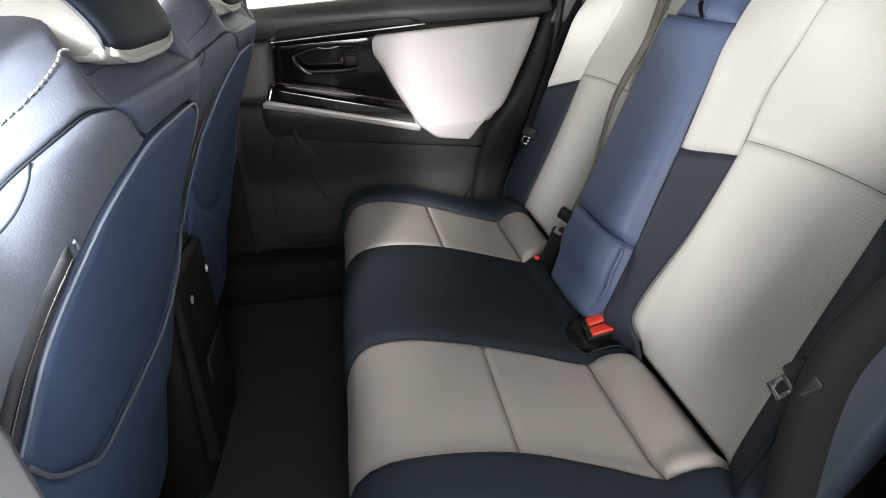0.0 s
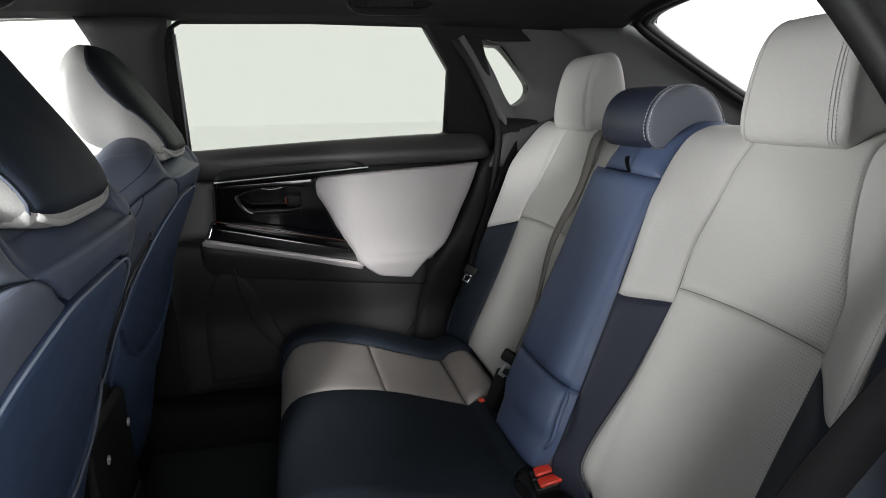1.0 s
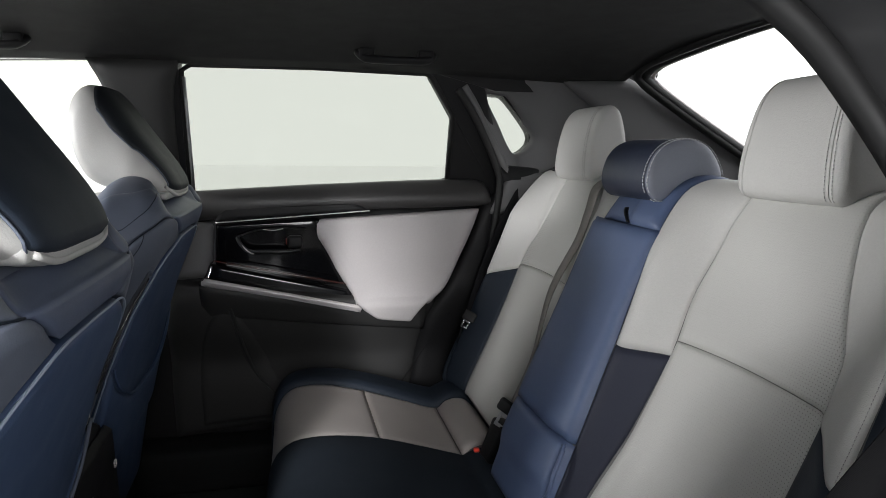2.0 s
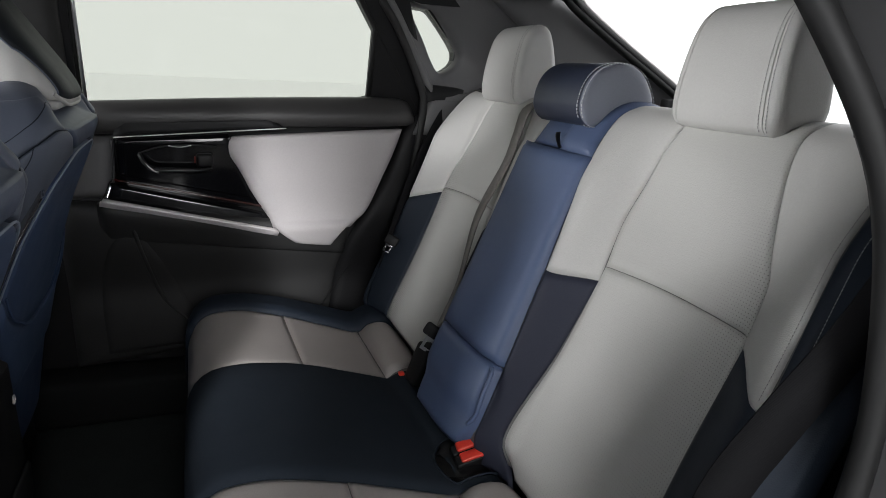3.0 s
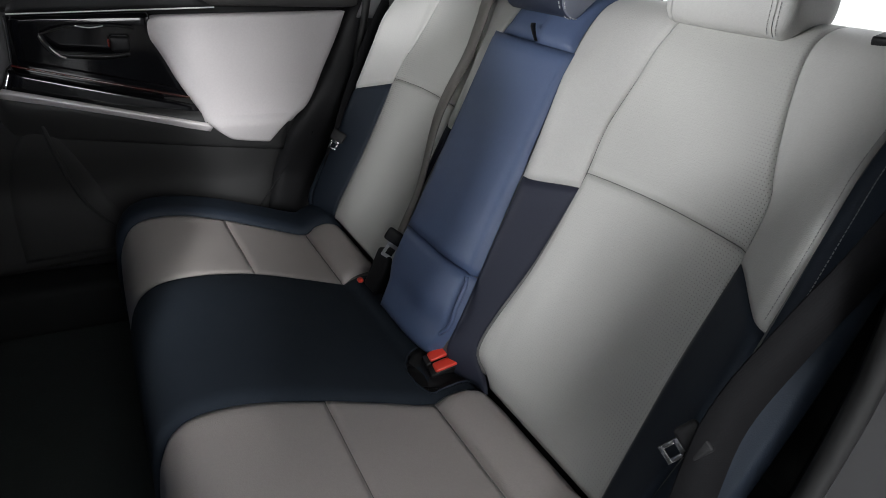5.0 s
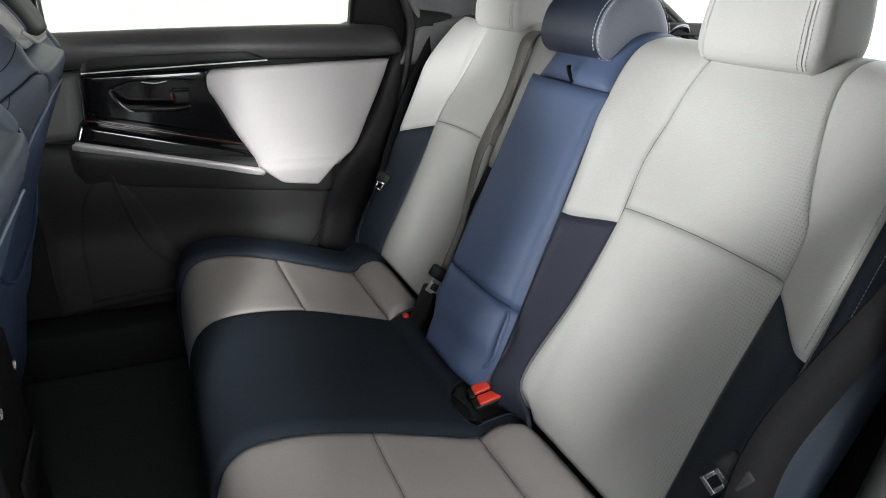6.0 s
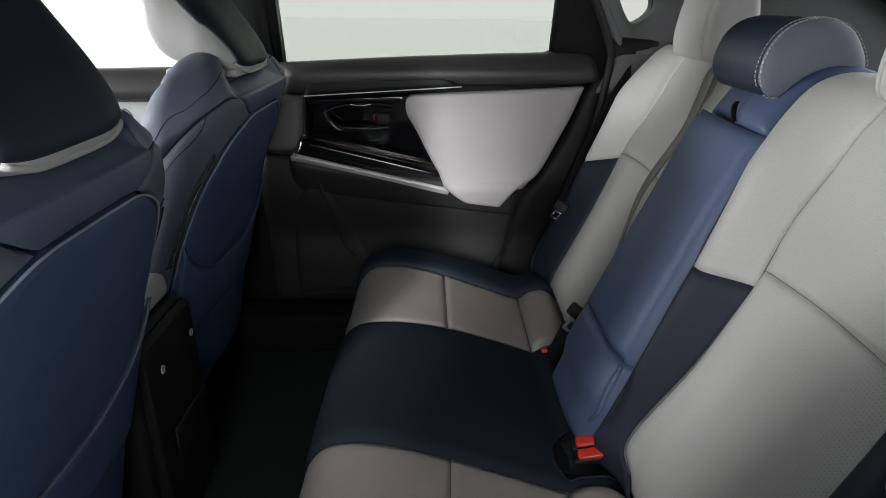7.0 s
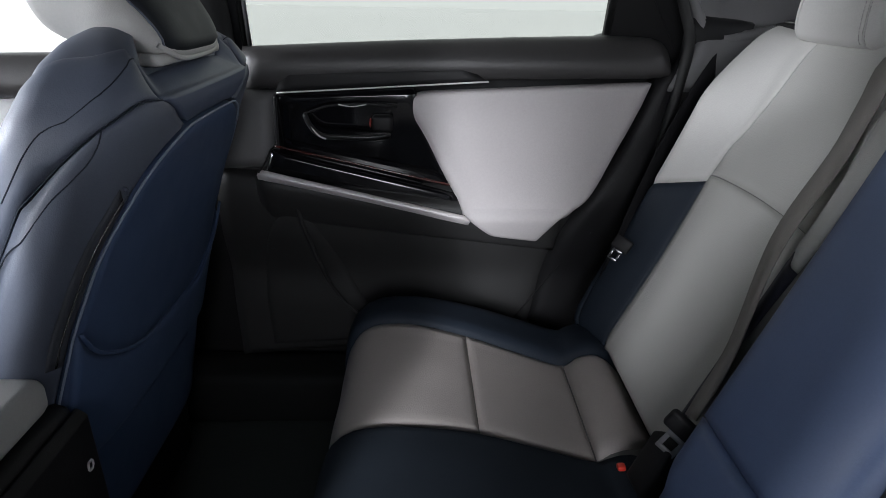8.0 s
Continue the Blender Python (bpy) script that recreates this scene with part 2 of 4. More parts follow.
def tube(name, pts, r, mat, sides=8, n=0, closed=False, flat=1.0):
    """A round (or flattened) cord through pts."""
    P = [Vector(p) for p in (spline(pts, n, closed) if n else pts)]
    verts, faces = [], []
    up = Vector((0.31, 0.47, 0.83)).normalized()
    for i, p in enumerate(P):
        d = (P[min(i + 1, len(P) - 1)] - P[max(i - 1, 0)]).normalized()
        s = d.cross(up).normalized()
        o = s.cross(d)
        for k in range(sides):
            a = 2 * math.pi * k / sides
            verts.append(p + r * (math.cos(a) * s + flat * math.sin(a) * o))
    for i in range(len(P) - 1):
        for k in range(sides):
            q = (k + 1) % sides
            faces.append((i * sides + k, i * sides + q, (i + 1) * sides + q, (i + 1) * sides + k))
    faces.append(tuple(range(sides))[::-1])
    faces.append(tuple((len(P) - 1) * sides + k for k in range(sides)))
    return data(name, verts, faces, mat)

def stitches(name, line, S, mat, flip=1, lift=0.002, pitch=0.0075, long=0.0048, thick=0.0009):
    """A row of single stitches along a line of (u, v) on the surface S."""
    fine = spline(line, 200)
    P = [np.array(S(*q)) + flip * lift * normal_of(S, *q) for q in fine]
    s = np.concatenate([[0], np.cumsum([np.linalg.norm(P[i + 1] - P[i]) for i in range(200)])])
    P = np.array(P)
    verts, faces = [], []
    at = 0.004
    while at + long < s[-1]:
        a = Vector([np.interp(at, s, P[:, k]) for k in range(3)])
        b = Vector([np.interp(at + long, s, P[:, k]) for k in range(3)])
        d = (b - a).normalized()
        x = d.cross(Vector((0.3, 0.5, 0.8))).normalized() * thick
        y = d.cross(x).normalized() * thick
        o = len(verts)
        verts += [a + x, a + y, a - x, a - y, b + x, b + y, b - x, b - y]
        faces += [(o, o + 1, o + 5, o + 4), (o + 1, o + 2, o + 6, o + 5), (o + 2, o + 3, o + 7, o + 6), (o + 3, o, o + 4, o + 7), (o + 3, o + 2, o + 1, o), (o + 4, o + 5, o + 6, o + 7)]
        at += pitch
    return data(name, verts, faces, mat)

def prism(name, poly, ya, yb, mat, lean=None, bevel=0.0):
    """A plate with the outline poly (x, z), from ya to yb across the car; lean(z) shifts it across."""
    lean = lean or (lambda z: 0.0)
    bm = bmesh.new()
    lo = [bm.verts.new((x, ya + lean(z), z)) for x, z in poly]
    hi = [bm.verts.new((x, yb + lean(z), z)) for x, z in poly]
    bm.faces.new(lo)
    bm.faces.new(hi[::-1])
    for i in range(len(poly)):
        j = (i + 1) % len(poly)
        bm.faces.new((lo[j], lo[i], hi[i], hi[j]))
    bmesh.ops.recalc_face_normals(bm, faces=bm.faces)
    if bevel:
        bmesh.ops.bevel(bm, geom=list(bm.edges), offset=bevel, segments=2, affect="EDGES", profile=0.6)
    return bm

def rbox(x0, x1, y0, y1, z0, z1, r=0.01, seg=3, m=None):
    bm = bmesh.new()
    bmesh.ops.create_cube(bm, size=1, matrix=Matrix.Translation(((x0 + x1) / 2, (y0 + y1) / 2, (z0 + z1) / 2)) @ Matrix.Diagonal((x1 - x0, y1 - y0, z1 - z0, 1)))
    bmesh.ops.bevel(bm, geom=list(bm.edges), offset=r, segments=seg, affect="EDGES", profile=0.5)
    if m is not None:
        bmesh.ops.transform(bm, matrix=m, verts=bm.verts)
    return bm

def loft(name, rings, mat, caps=True, closed=True):
    k = len(rings[0])
    verts = [p for ring in rings for p in ring]
    faces = []
    for i in range(len(rings) - 1):
        for j in range(k if closed else k - 1):
            q = (j + 1) % k
            faces.append((i * k + j, i * k + q, (i + 1) * k + q, (i + 1) * k + j))
    if caps:
        faces += [tuple(range(k))[::-1], tuple((len(rings) - 1) * k + j for j in range(k))]
    me = data(name, verts, faces, mat)
    bm = bmesh.new()
    bm.from_mesh(me)
    bmesh.ops.recalc_face_normals(bm, faces=bm.faces)
    bm.to_mesh(me)
    bm.free()
    return me

def ring_frame(name, outer, inner, mat, n=48):
    """A moulded frame between two closed lines of places, with a rounded rib along its inner lip."""
    b = spline(inner, n, True)[:-1]
    c = np.mean(b, axis=0)
    rim = spline(outer, 240, True)[:-1]
    turn = [math.atan2(p[2] - c[2], p[0] - c[0]) for p in rim]
    a = []
    for q in b:
        # the outer place that lies the same way from the middle
        w = math.atan2(q[2] - c[2], q[0] - c[0])
        a.append(rim[int(np.argmin([abs(math.remainder(w - k, 2 * math.pi)) for k in turn]))])
    rows = []
    for t, lift in ((0, 0.010), (0.12, -0.004), (0.35, -0.010), (0.7, -0.010), (0.85, -0.013), (0.95, -0.012), (1.0, -0.004), (1.0, 0.05)):
        rows.append([p + (q - p) * t + np.array((0, lift, 0)) for p, q in zip(a, b)])
    return loft(name, rows, mat, caps=False)

def screw(name, c, axis, r, mat):
    bm = bmesh.new()
    bmesh.ops.create_cone(bm, cap_ends=True, segments=12, radius1=r, radius2=r * 0.8, depth=0.006)
    rot = Vector((0, 0, 1)).rotation_difference(Vector(axis)).to_matrix().to_4x4()
    bmesh.ops.transform(bm, matrix=Matrix.Translation(c) @ rot, verts=bm.verts)
    return bm


# ---- the studio and the car's shell ----
def lean_in(z):
    return -0.28 * max(0.0, z - 0.77)

structure("ground", rbox(-60, 60, -60, 60, -0.7, -0.5, 0.01, 1), WHITEFLOOR, "white studio floor under the car", "floor")

# two added, unseen panels; the gap between them narrows the side lamp's beam
structure("beam_blocker", rbox(-0.655, 3.5, -2.3, -2.2, -0.5, 2.8, 0.01, 1), DARKWALL, "unseen dark grey panel added to block light facing the doorway", "wall")
structure("beam_blocker", rbox(-4.5, -0.87, -2.3, -2.2, -0.5, 2.8, 0.01, 1), DARKWALL, "unseen dark grey panel added to block light beside the car", "wall")
floor_me = rbox(-1.6, 0.5, -0.66, 0.70, -0.06, -0.02, 0.005, 1)
structure("floor", floor_me, CARPET, "black carpet of the car's floor", "floor")

def roof_z(x, y):
    return 1.135 - 0.03 * max(0, x - 0.2) - 0.066 * min(1.0, abs(y) / 0.62) ** 3.2 - 0.03 * max(0, -0.6 - x)

rows = []
for i in range(41):
    x = -1.15 + 2.02 * i / 40
    rows.append([(x, y, roof_z(x, y)) for y in np.linspace(-0.62, 0.62, 33)] + [(x, y, roof_z(x, y) + 0.05) for y in np.linspace(0.62, -0.62, 33)])
structure("ceiling", loft("ceiling", rows, HEADLINER), HEADLINER, "charcoal fabric headliner of the car roof", "ceiling", smooth=True)

# far body side: sill, belt, pillars and roof rail round the window openings
far_side = thing("wall_right", (0, 0.8, -0.5), "black inner body side with window openings", "car body", kind="structure")
part("belt_panel", prism("belt_panel", [(-1.7, -0.35), (1.5, -0.35), (1.5, 0.82), (0.58, 0.83), (0.44, 0.80), (0.40, 0.785), (-0.27, 0.735), (-1.7, 0.70)], 0.745, 0.80, BLACK), BLACK, far_side, smooth=False)
part("roof_rail", prism("roof_rail", [(-1.7, 1.03), (-0.46, 1.078), (0.345, 1.074), (0.53, 1.03), (1.0, 1.03), (1.0, 1.16), (-1.7, 1.16)], 0.73, 0.79, BLACK, lean_in), BLACK, far_side, smooth=False)
part("door_pillar", prism("door_pillar", [(-0.425, 0.735), (-0.27, 0.735), (-0.268, 1.09), (-0.475, 1.09), (-0.445, 1.045), (-0.43, 1.0)], 0.72, 0.79, BLACK, lean_in), BLACK, far_side, smooth=False)
part("rear_pillar", prism("rear_pillar", [(0.415, 0.72), (0.58, 0.72), (0.57, 0.84), (0.50, 1.035), (0.345, 1.09), (0.352, 1.062), (0.42, 0.96)], 0.735, 0.79, BLACK, lean_in), BLACK, far_side, smooth=False)
part("quarter_upper", prism("quarter_upper", [(0.655, 0.80), (1.3, 0.80), (1.05, 1.05), (0.60, 1.03), (0.56, 1.02), (0.65, 0.93)], 0.76, 0.79, BLACK, lean_in), BLACK, far_side, smooth=False)
part("quarter_lower", prism("quarter_lower", [(0.50, 0.79), (0.70, 0.79), (0.66, 0.87), (0.60, 0.86), (0.57, 0.88)], 0.76, 0.79, BLACK, lean_in), BLACK, far_side, smooth=False)

def pane(name, poly, y, mat, label):
    ob = structure(name, prism(name, poly, y, y + 0.004, mat, lean_in), mat, label, "window")
    ob.visible_shadow = False
    return ob

pane("window_1", [(-0.29, 0.72), (0.43, 0.76), (0.435, 0.97), (0.36, 1.10), (-0.29, 1.10)], 0.738, PRIVACY, "tinted glass of the rear passenger door")
pane("window_2", [(0.49, 0.79), (0.70, 0.79), (0.70, 0.95), (0.60, 1.04), (0.49, 1.03)], 0.765, PRIVACY, "small fixed quarter window behind the door")
pane("window_3", [(-1.35, 0.69), (-0.42, 0.72), (-0.42, 1.08), (-1.1, 1.05)], 0.745, CLEAR, "clear glass of the front passenger door")

# rubber channel round the far rear window
channel = [(-0.268, 0.745), (-0.268, 0.90), (-0.262, 1.055), (-0.24, 1.070), (0.05, 1.073), (0.335, 1.068), (0.352, 1.058), (0.414, 0.966), (0.413, 0.90), (0.412, 0.795)]
seal = [(x, 0.728 + lean_in(z), z) for x, z in channel]
tagged(part("window_seal", tube("window_seal", seal, 0.007, RUBBER, 6), RUBBER, None), "black rubber channel round the door glass", "seal", kind="structure")
bright = [(-0.256, 0.716 + lean_in(z), z) for z in (0.762, 0.85, 0.95, 1.04)]
tagged(part("window_trim", tube("window_trim", bright, 0.0042, STEEL, 8), STEEL, None), "thin bright edge of the door window", "trim", kind="structure")

# upright trim between the far doors
def S_bp(u, v):
    return (u, 0.705 + lean_in(v) * 1.15, v)
b_trim = thing("pillar_trim", (-0.35, 0.70, 0.6), "black trim of the pillar between the doors", "trim", kind="structure")
part("pillar_cover", ruled("pillar_cover", [(-0.435, 0.60), (-0.42, 0.80), (-0.425, 0.98), (-0.46, 1.075)], [(-0.275, 0.60), (-0.283, 0.80), (-0.283, 0.98), (-0.262, 1.075)], S_bp, PLASTIC, puff=0.02, r=0.05, flip=1, n=20, m=10), PLASTIC, b_trim)
part("belt_slot", rbox(-0.352, -0.346, 0.655, 0.668, 0.86, 0.94, 0.002, 1), BLACK, b_trim)

# quarter panel trim with its deep window recess
quarter = thing("quarter_trim", (0.6, 0.68, 0.8), "dark grey moulded trim round the quarter window", "trim", kind="structure")
outer = [(0.440, 0.668, 1.060), (0.54, 0.650, 1.085), (0.68, 0.630, 1.080), (0.82, 0.612, 1.02), (0.82, 0.635, 0.86), (0.72, 0.660, 0.812), (0.60, 0.666, 0.792), (0.545, 0.668, 0.815), (0.497, 0.668, 0.92)]
inner = [(0.515, 0.705, 1.018), (0.545, 0.700, 1.021), (0.572, 0.700, 1.014), (0.625, 0.705, 0.955), (0.652, 0.710, 0.915), (0.645, 0.712, 0.885), (0.612, 0.715, 0.864), (0.590, 0.715, 0.875), (0.553, 0.710, 0.945)]
part("recess", ring_frame("recess", outer, inner, GREYTRIM), GREYTRIM, quarter)
rib = [(0.440, 0.663, 1.040), (0.475, 0.664, 0.985), (0.520, 0.666, 0.900), (0.560, 0.666, 0.825), (0.580, 0.665, 0.800), (0.625, 0.662, 0.795), (0.74, 0.655, 0.815)]
part("rib", tube("rib", rib, 0.013, GREYTRIM, 10, 40), GREYTRIM, quarter, "lit rounded rib")
part("ledge", ruled("ledge", [(0.515, 0.700), (0.545, 0.760), (0.565, 0.798)], [(0.740, 0.700), (0.740, 0.760), (0.740, 0.806)], lambda u, v: (u, 0.654 + 0.05 * max(0, 0.58 - u), v), GREYTRIM, 10, 12, 0.006, 0.02, 0.03, 1), GREYTRIM, quarter)
def S_d(u, v):
    return (u, 0.645 - 0.12 * max(0, u - 0.6) - 0.10 * max(0, v - 0.85), v)
part("pillar_panel", ruled("pillar_panel", [(0.66, 0.74), (0.80, 0.80), (0.86, 0.92), (0.70, 1.06)], [(1.48, 0.63), (1.27, 0.858), (1.04, 0.992), (0.875, 1.072)], S_d, GREYTRIM, puff=0.012, r=0.03, n=24, m=14), GREYTRIM, quarter)
part("cargo_side", ruled("cargo_side", [(0.55, 0.05), (0.55, 0.78)], [(1.5, 0.05), (1.5, 0.78)], S_d, PLASTIC, puff=0.006, r=0.03, n=10, m=14, base=-0.012), PLASTIC, quarter)

# tailgate opening: seals, header, lower panel and glass frame
def hatch_line(off):
    return [(1.52 + off, 0.51, 0.65), (1.25 + off, 0.535, 0.832), (1.02 + off, 0.545, 0.968), (0.885 + off, 0.545, 1.052), (0.862 + off, 0.52, 1.078), (0.858 + off, 0.40, 1.098), (0.856 + off, 0.0, 1.120), (0.858 + off, -0.40, 1.098), (0.862 + off, -0.55, 1.07), (1.25 + off, -0.535, 0.832), (1.52 + off, -0.51, 0.65)]
tagged(part("hatch_seal", tube("hatch_seal", hatch_line(0.012), 0.011, RUBBER, 8, 90), RUBBER, None), "black rubber seal round the tailgate opening", "seal", kind="structure")
tailgate = thing("tailgate", (1.6, 0, 0.5), "closed tailgate with a wide rear window", "car door")
part("lower_panel", rbox(1.50, 1.58, -0.60, 0.60, 0.0, 0.70, 0.02), PLASTIC, tailgate)
part("glass_frame", tube("glass_frame", hatch_line(0.036), 0.013, PLASTIC, 8, 90), PLASTIC, tailgate)
part("inner_strip", tube("inner_strip", hatch_line(0.058), 0.0065, SILVER, 8, 90), SILVER, tailgate, "light grey strip along the glass")

# near body side: rear quarter trim, pillar, door sill; the doorway itself stands open
near_side = thing("wall_left", (0.6, -0.72, -0.5), "body side with the rear doorway open", "car body", kind="structure")
way = [(0.27, -0.10), (0.33, 0.05), (0.40, 0.20), (0.455, 0.37), (0.495, 0.53), (0.49, 0.66), (0.455, 0.80), (0.385, 0.92), (0.315, 0.985), (0.20, 1.05)]
def S_n(u, v):
    return (u, -0.665 + 0.22 * max(0, v - 0.77), v)
part("wheel_housing_trim", ruled("wheel_housing_trim", way, [(1.5, -0.10), (1.5, 0.4), (1.45, 0.62), (0.98, 0.99), (0.75, 1.08)], S_n, NEARTRIM, puff=0.03, r=0.06, flip=-1, n=40, m=16, skirt=0.0), NEARTRIM, near_side)
def way_at(d, y):
    return [(x + d, y + 0.22 * max(0, z - 0.77), z - d * 0.1) for x, z in way]
part("door_seal", tube("door_seal", way_at(0.0, -0.672), 0.012, RUBBER, 8, 60), RUBBER, near_side)
part("door_jamb", loft("door_jamb", [spline(way_at(0.012, -0.675), 50), spline(way_at(0.035, -0.70), 50), spline(way_at(0.07, -0.735), 50), spline(way_at(0.085, -0.80), 50), spline(way_at(0.12, -0.86), 50), spline(way_at(0.35, -0.88), 50)], DARKPAINT, caps=False, closed=False), DARKPAINT, near_side, "dark painted door jamb")
part("inner_sill", rbox(-0.25, 0.36, -0.72, -0.64, -0.12, -0.01, 0.012), PLASTIC, near_side)
part("outer_sill", rbox(-0.25, 0.36, -0.86, -0.722, -0.35, -0.06, 0.03), PAINT, near_side, "silver painted sill")
part("door_pillar", prism("door_pillar", [(-0.50, -0.12), (-0.20, -0.12), (-0.222, 0.30), (-0.234, 0.52), (-0.243, 0.58), (-0.262, 0.64), (-0.30, 0.74), (-0.33, 1.05), (-0.50, 1.05)], -0.80, -0.70, PAINT, bevel=0.012), PAINT, near_side, "silver painted pillar")
part("pillar_cover", rbox(-0.48, -0.33, -0.695, -0.66, 0.30, 1.05, 0.012, 3), SOFT, near_side)
part("front_sill", rbox(-1.6, -0.50, -0.80, -0.68, -0.35, 0.70, 0.02), PLASTIC, near_side)
part("roof_rail", prism("roof_rail", [(-1.7, 1.02), (0.25, 1.06), (1.0, 1.03), (1.0, 1.16), (-1.7, 1.16)], -0.74, -0.60, BLACK), BLACK, near_side)

# the car's front end: dashboard and bulkhead
dash = thing("dashboard", (-1.5, 0, 0), "dark soft dashboard at the front", "dashboard")
part("top", rbox(-1.75, -1.32, -0.70, 0.74, 0.30, 0.70, 0.06, 4), PLASTIC, dash)
part("lower", rbox(-1.75, -1.45, -0.70, 0.74, -0.05, 0.30, 0.02), PLASTIC, dash)
structure("cargo_floor", rbox(0.5, 1.55, -0.64, 0.62, 0.18, 0.24, 0.005, 1), CARPET, "black carpet of the luggage space", "floor")

# the opened near rear door, swung out on its hinges
open_door = thing("rear_door", (-0.27, -0.79, -0.25), "opened rear door swung out beside the doorway", "car door")
HINGE = Matrix.Translation((-0.29, -0.80, 0)) @ Euler((0, 0, radians(-72))).to_matrix().to_4x4()
def swung(bm):
    bmesh.ops.transform(bm, matrix=HINGE, verts=bm.verts)
    return bm
part("outer_skin", swung(prism("outer_skin", [(0.0, -0.28), (0.62, -0.28), (0.80, 0.10), (0.98, 0.45), (1.0, 0.76), (0.0, 0.74)], -0.16, -0.10, PAINT, bevel=0.015)), PAINT, open_door)
part("inner_card", swung(prism("inner_card", [(0.02, -0.24), (0.60, -0.24), (0.78, 0.12), (0.95, 0.45), (0.97, 0.76), (0.02, 0.74)], -0.098, -0.05, PLASTIC, bevel=0.012)), PLASTIC, open_door)
for bar in ([(0.0, 0.74), (0.06, 0.74), (0.05, 1.02), (0.0, 1.06)], [(0.05, 1.00), (0.66, 1.00), (0.70, 1.06), (0.0, 1.06)], [(0.88, 0.76), (1.0, 0.76), (0.70, 1.06), (0.62, 1.01)]):
    part("window_frame", swung(prism("window_frame", bar, -0.12, -0.08, BLACK)), BLACK, open_door, smooth=False)
glass_part = part("glass", swung(prism("glass", [(0.05, 0.73), (0.90, 0.75), (0.63, 1.01), (0.05, 1.01)], -0.104, -0.100, CLEAR)), CLEAR, open_door, "door glass", smooth=False)
glass_part.visible_shadow = False
# slot for the luggage cover in the far side trim
slot = thing("cover_bracket", (1.30, 0.52, 0.80), "black luggage cover bracket on the side trim", "bracket")
part("recess", rbox(1.22, 1.38, 0.515, 0.545, 0.785, 0.822, 0.006), BLACK, slot)
part("hook", tube("hook", [(1.25, 0.515, 0.79), (1.27, 0.50, 0.81), (1.30, 0.50, 0.812), (1.32, 0.512, 0.80)], 0.006, SMOKE, 8, 16), SMOKE, slot)


# ---- rear bench ----
CUSH = spline([(0.470, 0.195), (0.425, 0.215), (0.390, 0.247), (0.352, 0.247), (0.322, 0.233), (0.240, 0.258), (0.147, 0.287), (0.060, 0.304), (-0.004, 0.304), (-0.036, 0.290), (-0.054, 0.262), (-0.062, 0.215), (-0.063, 0.13), (-0.048, 0.03), (-0.038, -0.02)], 300)
CUSH = np.array(CUSH)
CS = np.concatenate([[0], np.cumsum(np.linalg.norm(np.diff(CUSH, axis=0), axis=1))])

def cs(x):
    """The length along the cushion's section at which its top lies at x."""
    k = int(np.argmin(CUSH[:, 0]))
    return float(np.interp(-x, -CUSH[:k, 0], CS[:k]))

def bump(t):
    t = min(max(t, 0.0), 1.0)
    return t * t * (3 - 2 * t)

def S_c(u, v):
    x, z = np.interp(v, CS, CUSH[:, 0]), np.interp(v, CS, CUSH[:, 1])
    a = abs(u)
    top = bump((z - 0.12) / 0.12)
    lift = 0.012 * bump((a - 0.44) / 0.05) - 0.040 * bump((a - 0.54) / 0.09) + 0.006 * (1 - bump((a - 0.10) / 0.10))
    roll = 0.014 * (1 - bump((a - 0.17) / 0.05)) * bump((x - 0.30) / 0.06)
    return (x + 0.03 * bump((a - 0.52) / 0.11), u, z + top * (lift - roll))

END = CS[-1]
FRONT = cs(0.0)
bench = thing("rear_bench", (0.2, 0, -0.02), "rear bench seat in light grey, blue and navy leather", "car seat")
for s, side in ((-1, "near"), (1, "far")):
    f = 1
    out = 0.492 if s < 0 else 0.462
    mid_in, mid_out = cs(0.152), cs(0.147)
    part("front_pad", ruled("front_pad", [(0.200 * s, mid_in), (0.187 * s, FRONT), (0.180 * s, END - 0.16)], [(0.462 * s, mid_out), (0.468 * s, FRONT), (0.455 * s, END - 0.16)], S_c, CLOTH, 34, 22, 0.0040, 0.010, 0.012, f, wrinkle=0.0015), CLOTH, bench)
    part("middle_pad", ruled("middle_pad", [(0.205 * s, cs(0.325)), (0.198 * s, cs(0.1545))], [((out - 0.008) * s, cs(0.325)), (0.462 * s, cs(0.1495))], S_c, CLOTH, 24, 22, 0.0040, 0.010, 0.012, f, wrinkle=0.0015), CLOTH, bench)
    part("rear_pad", ruled("rear_pad", [(0.235 * s, cs(0.43)), (0.212 * s, cs(0.375)), (0.206 * s, cs(0.328))], [(out * s, cs(0.43)), (out * s, cs(0.375)), ((out - 0.008) * s, cs(0.328))], S_c, CLOTH, 18, 22, 0.0085, 0.016, 0.012, f), CLOTH, bench)
    part("side_bolster", ruled("side_bolster", [((out + 0.004) * s, cs(0.43)), ((out + 0.001) * s, cs(0.375)), ((out - 0.005) * s, cs(0.328)), (0.465 * s, cs(0.15)), (0.471 * s, FRONT), (0.458 * s, END)], [(0.615 * s, cs(0.43)), (0.62 * s, cs(0.15)), (0.62 * s, FRONT), (0.60 * s, END)], S_c, NAVY, 40, 14, 0.010, 0.02, 0.012, f), NAVY, bench, "navy leather bolster")
part("centre_pad", ruled("centre_pad", [(-0.20, cs(0.43)), (-0.202, cs(0.325)), (-0.197, cs(0.15)), (-0.184, FRONT), (-0.177, END)], [(0.20, cs(0.43)), (0.202, cs(0.325)), (0.197, cs(0.15)), (0.184, FRONT), (0.177, END)], S_c, WOVEN, 48, 30, 0.009, 0.016, 0.012, 1, wrinkle=0.001), WOVEN, bench, "dark navy woven centre")
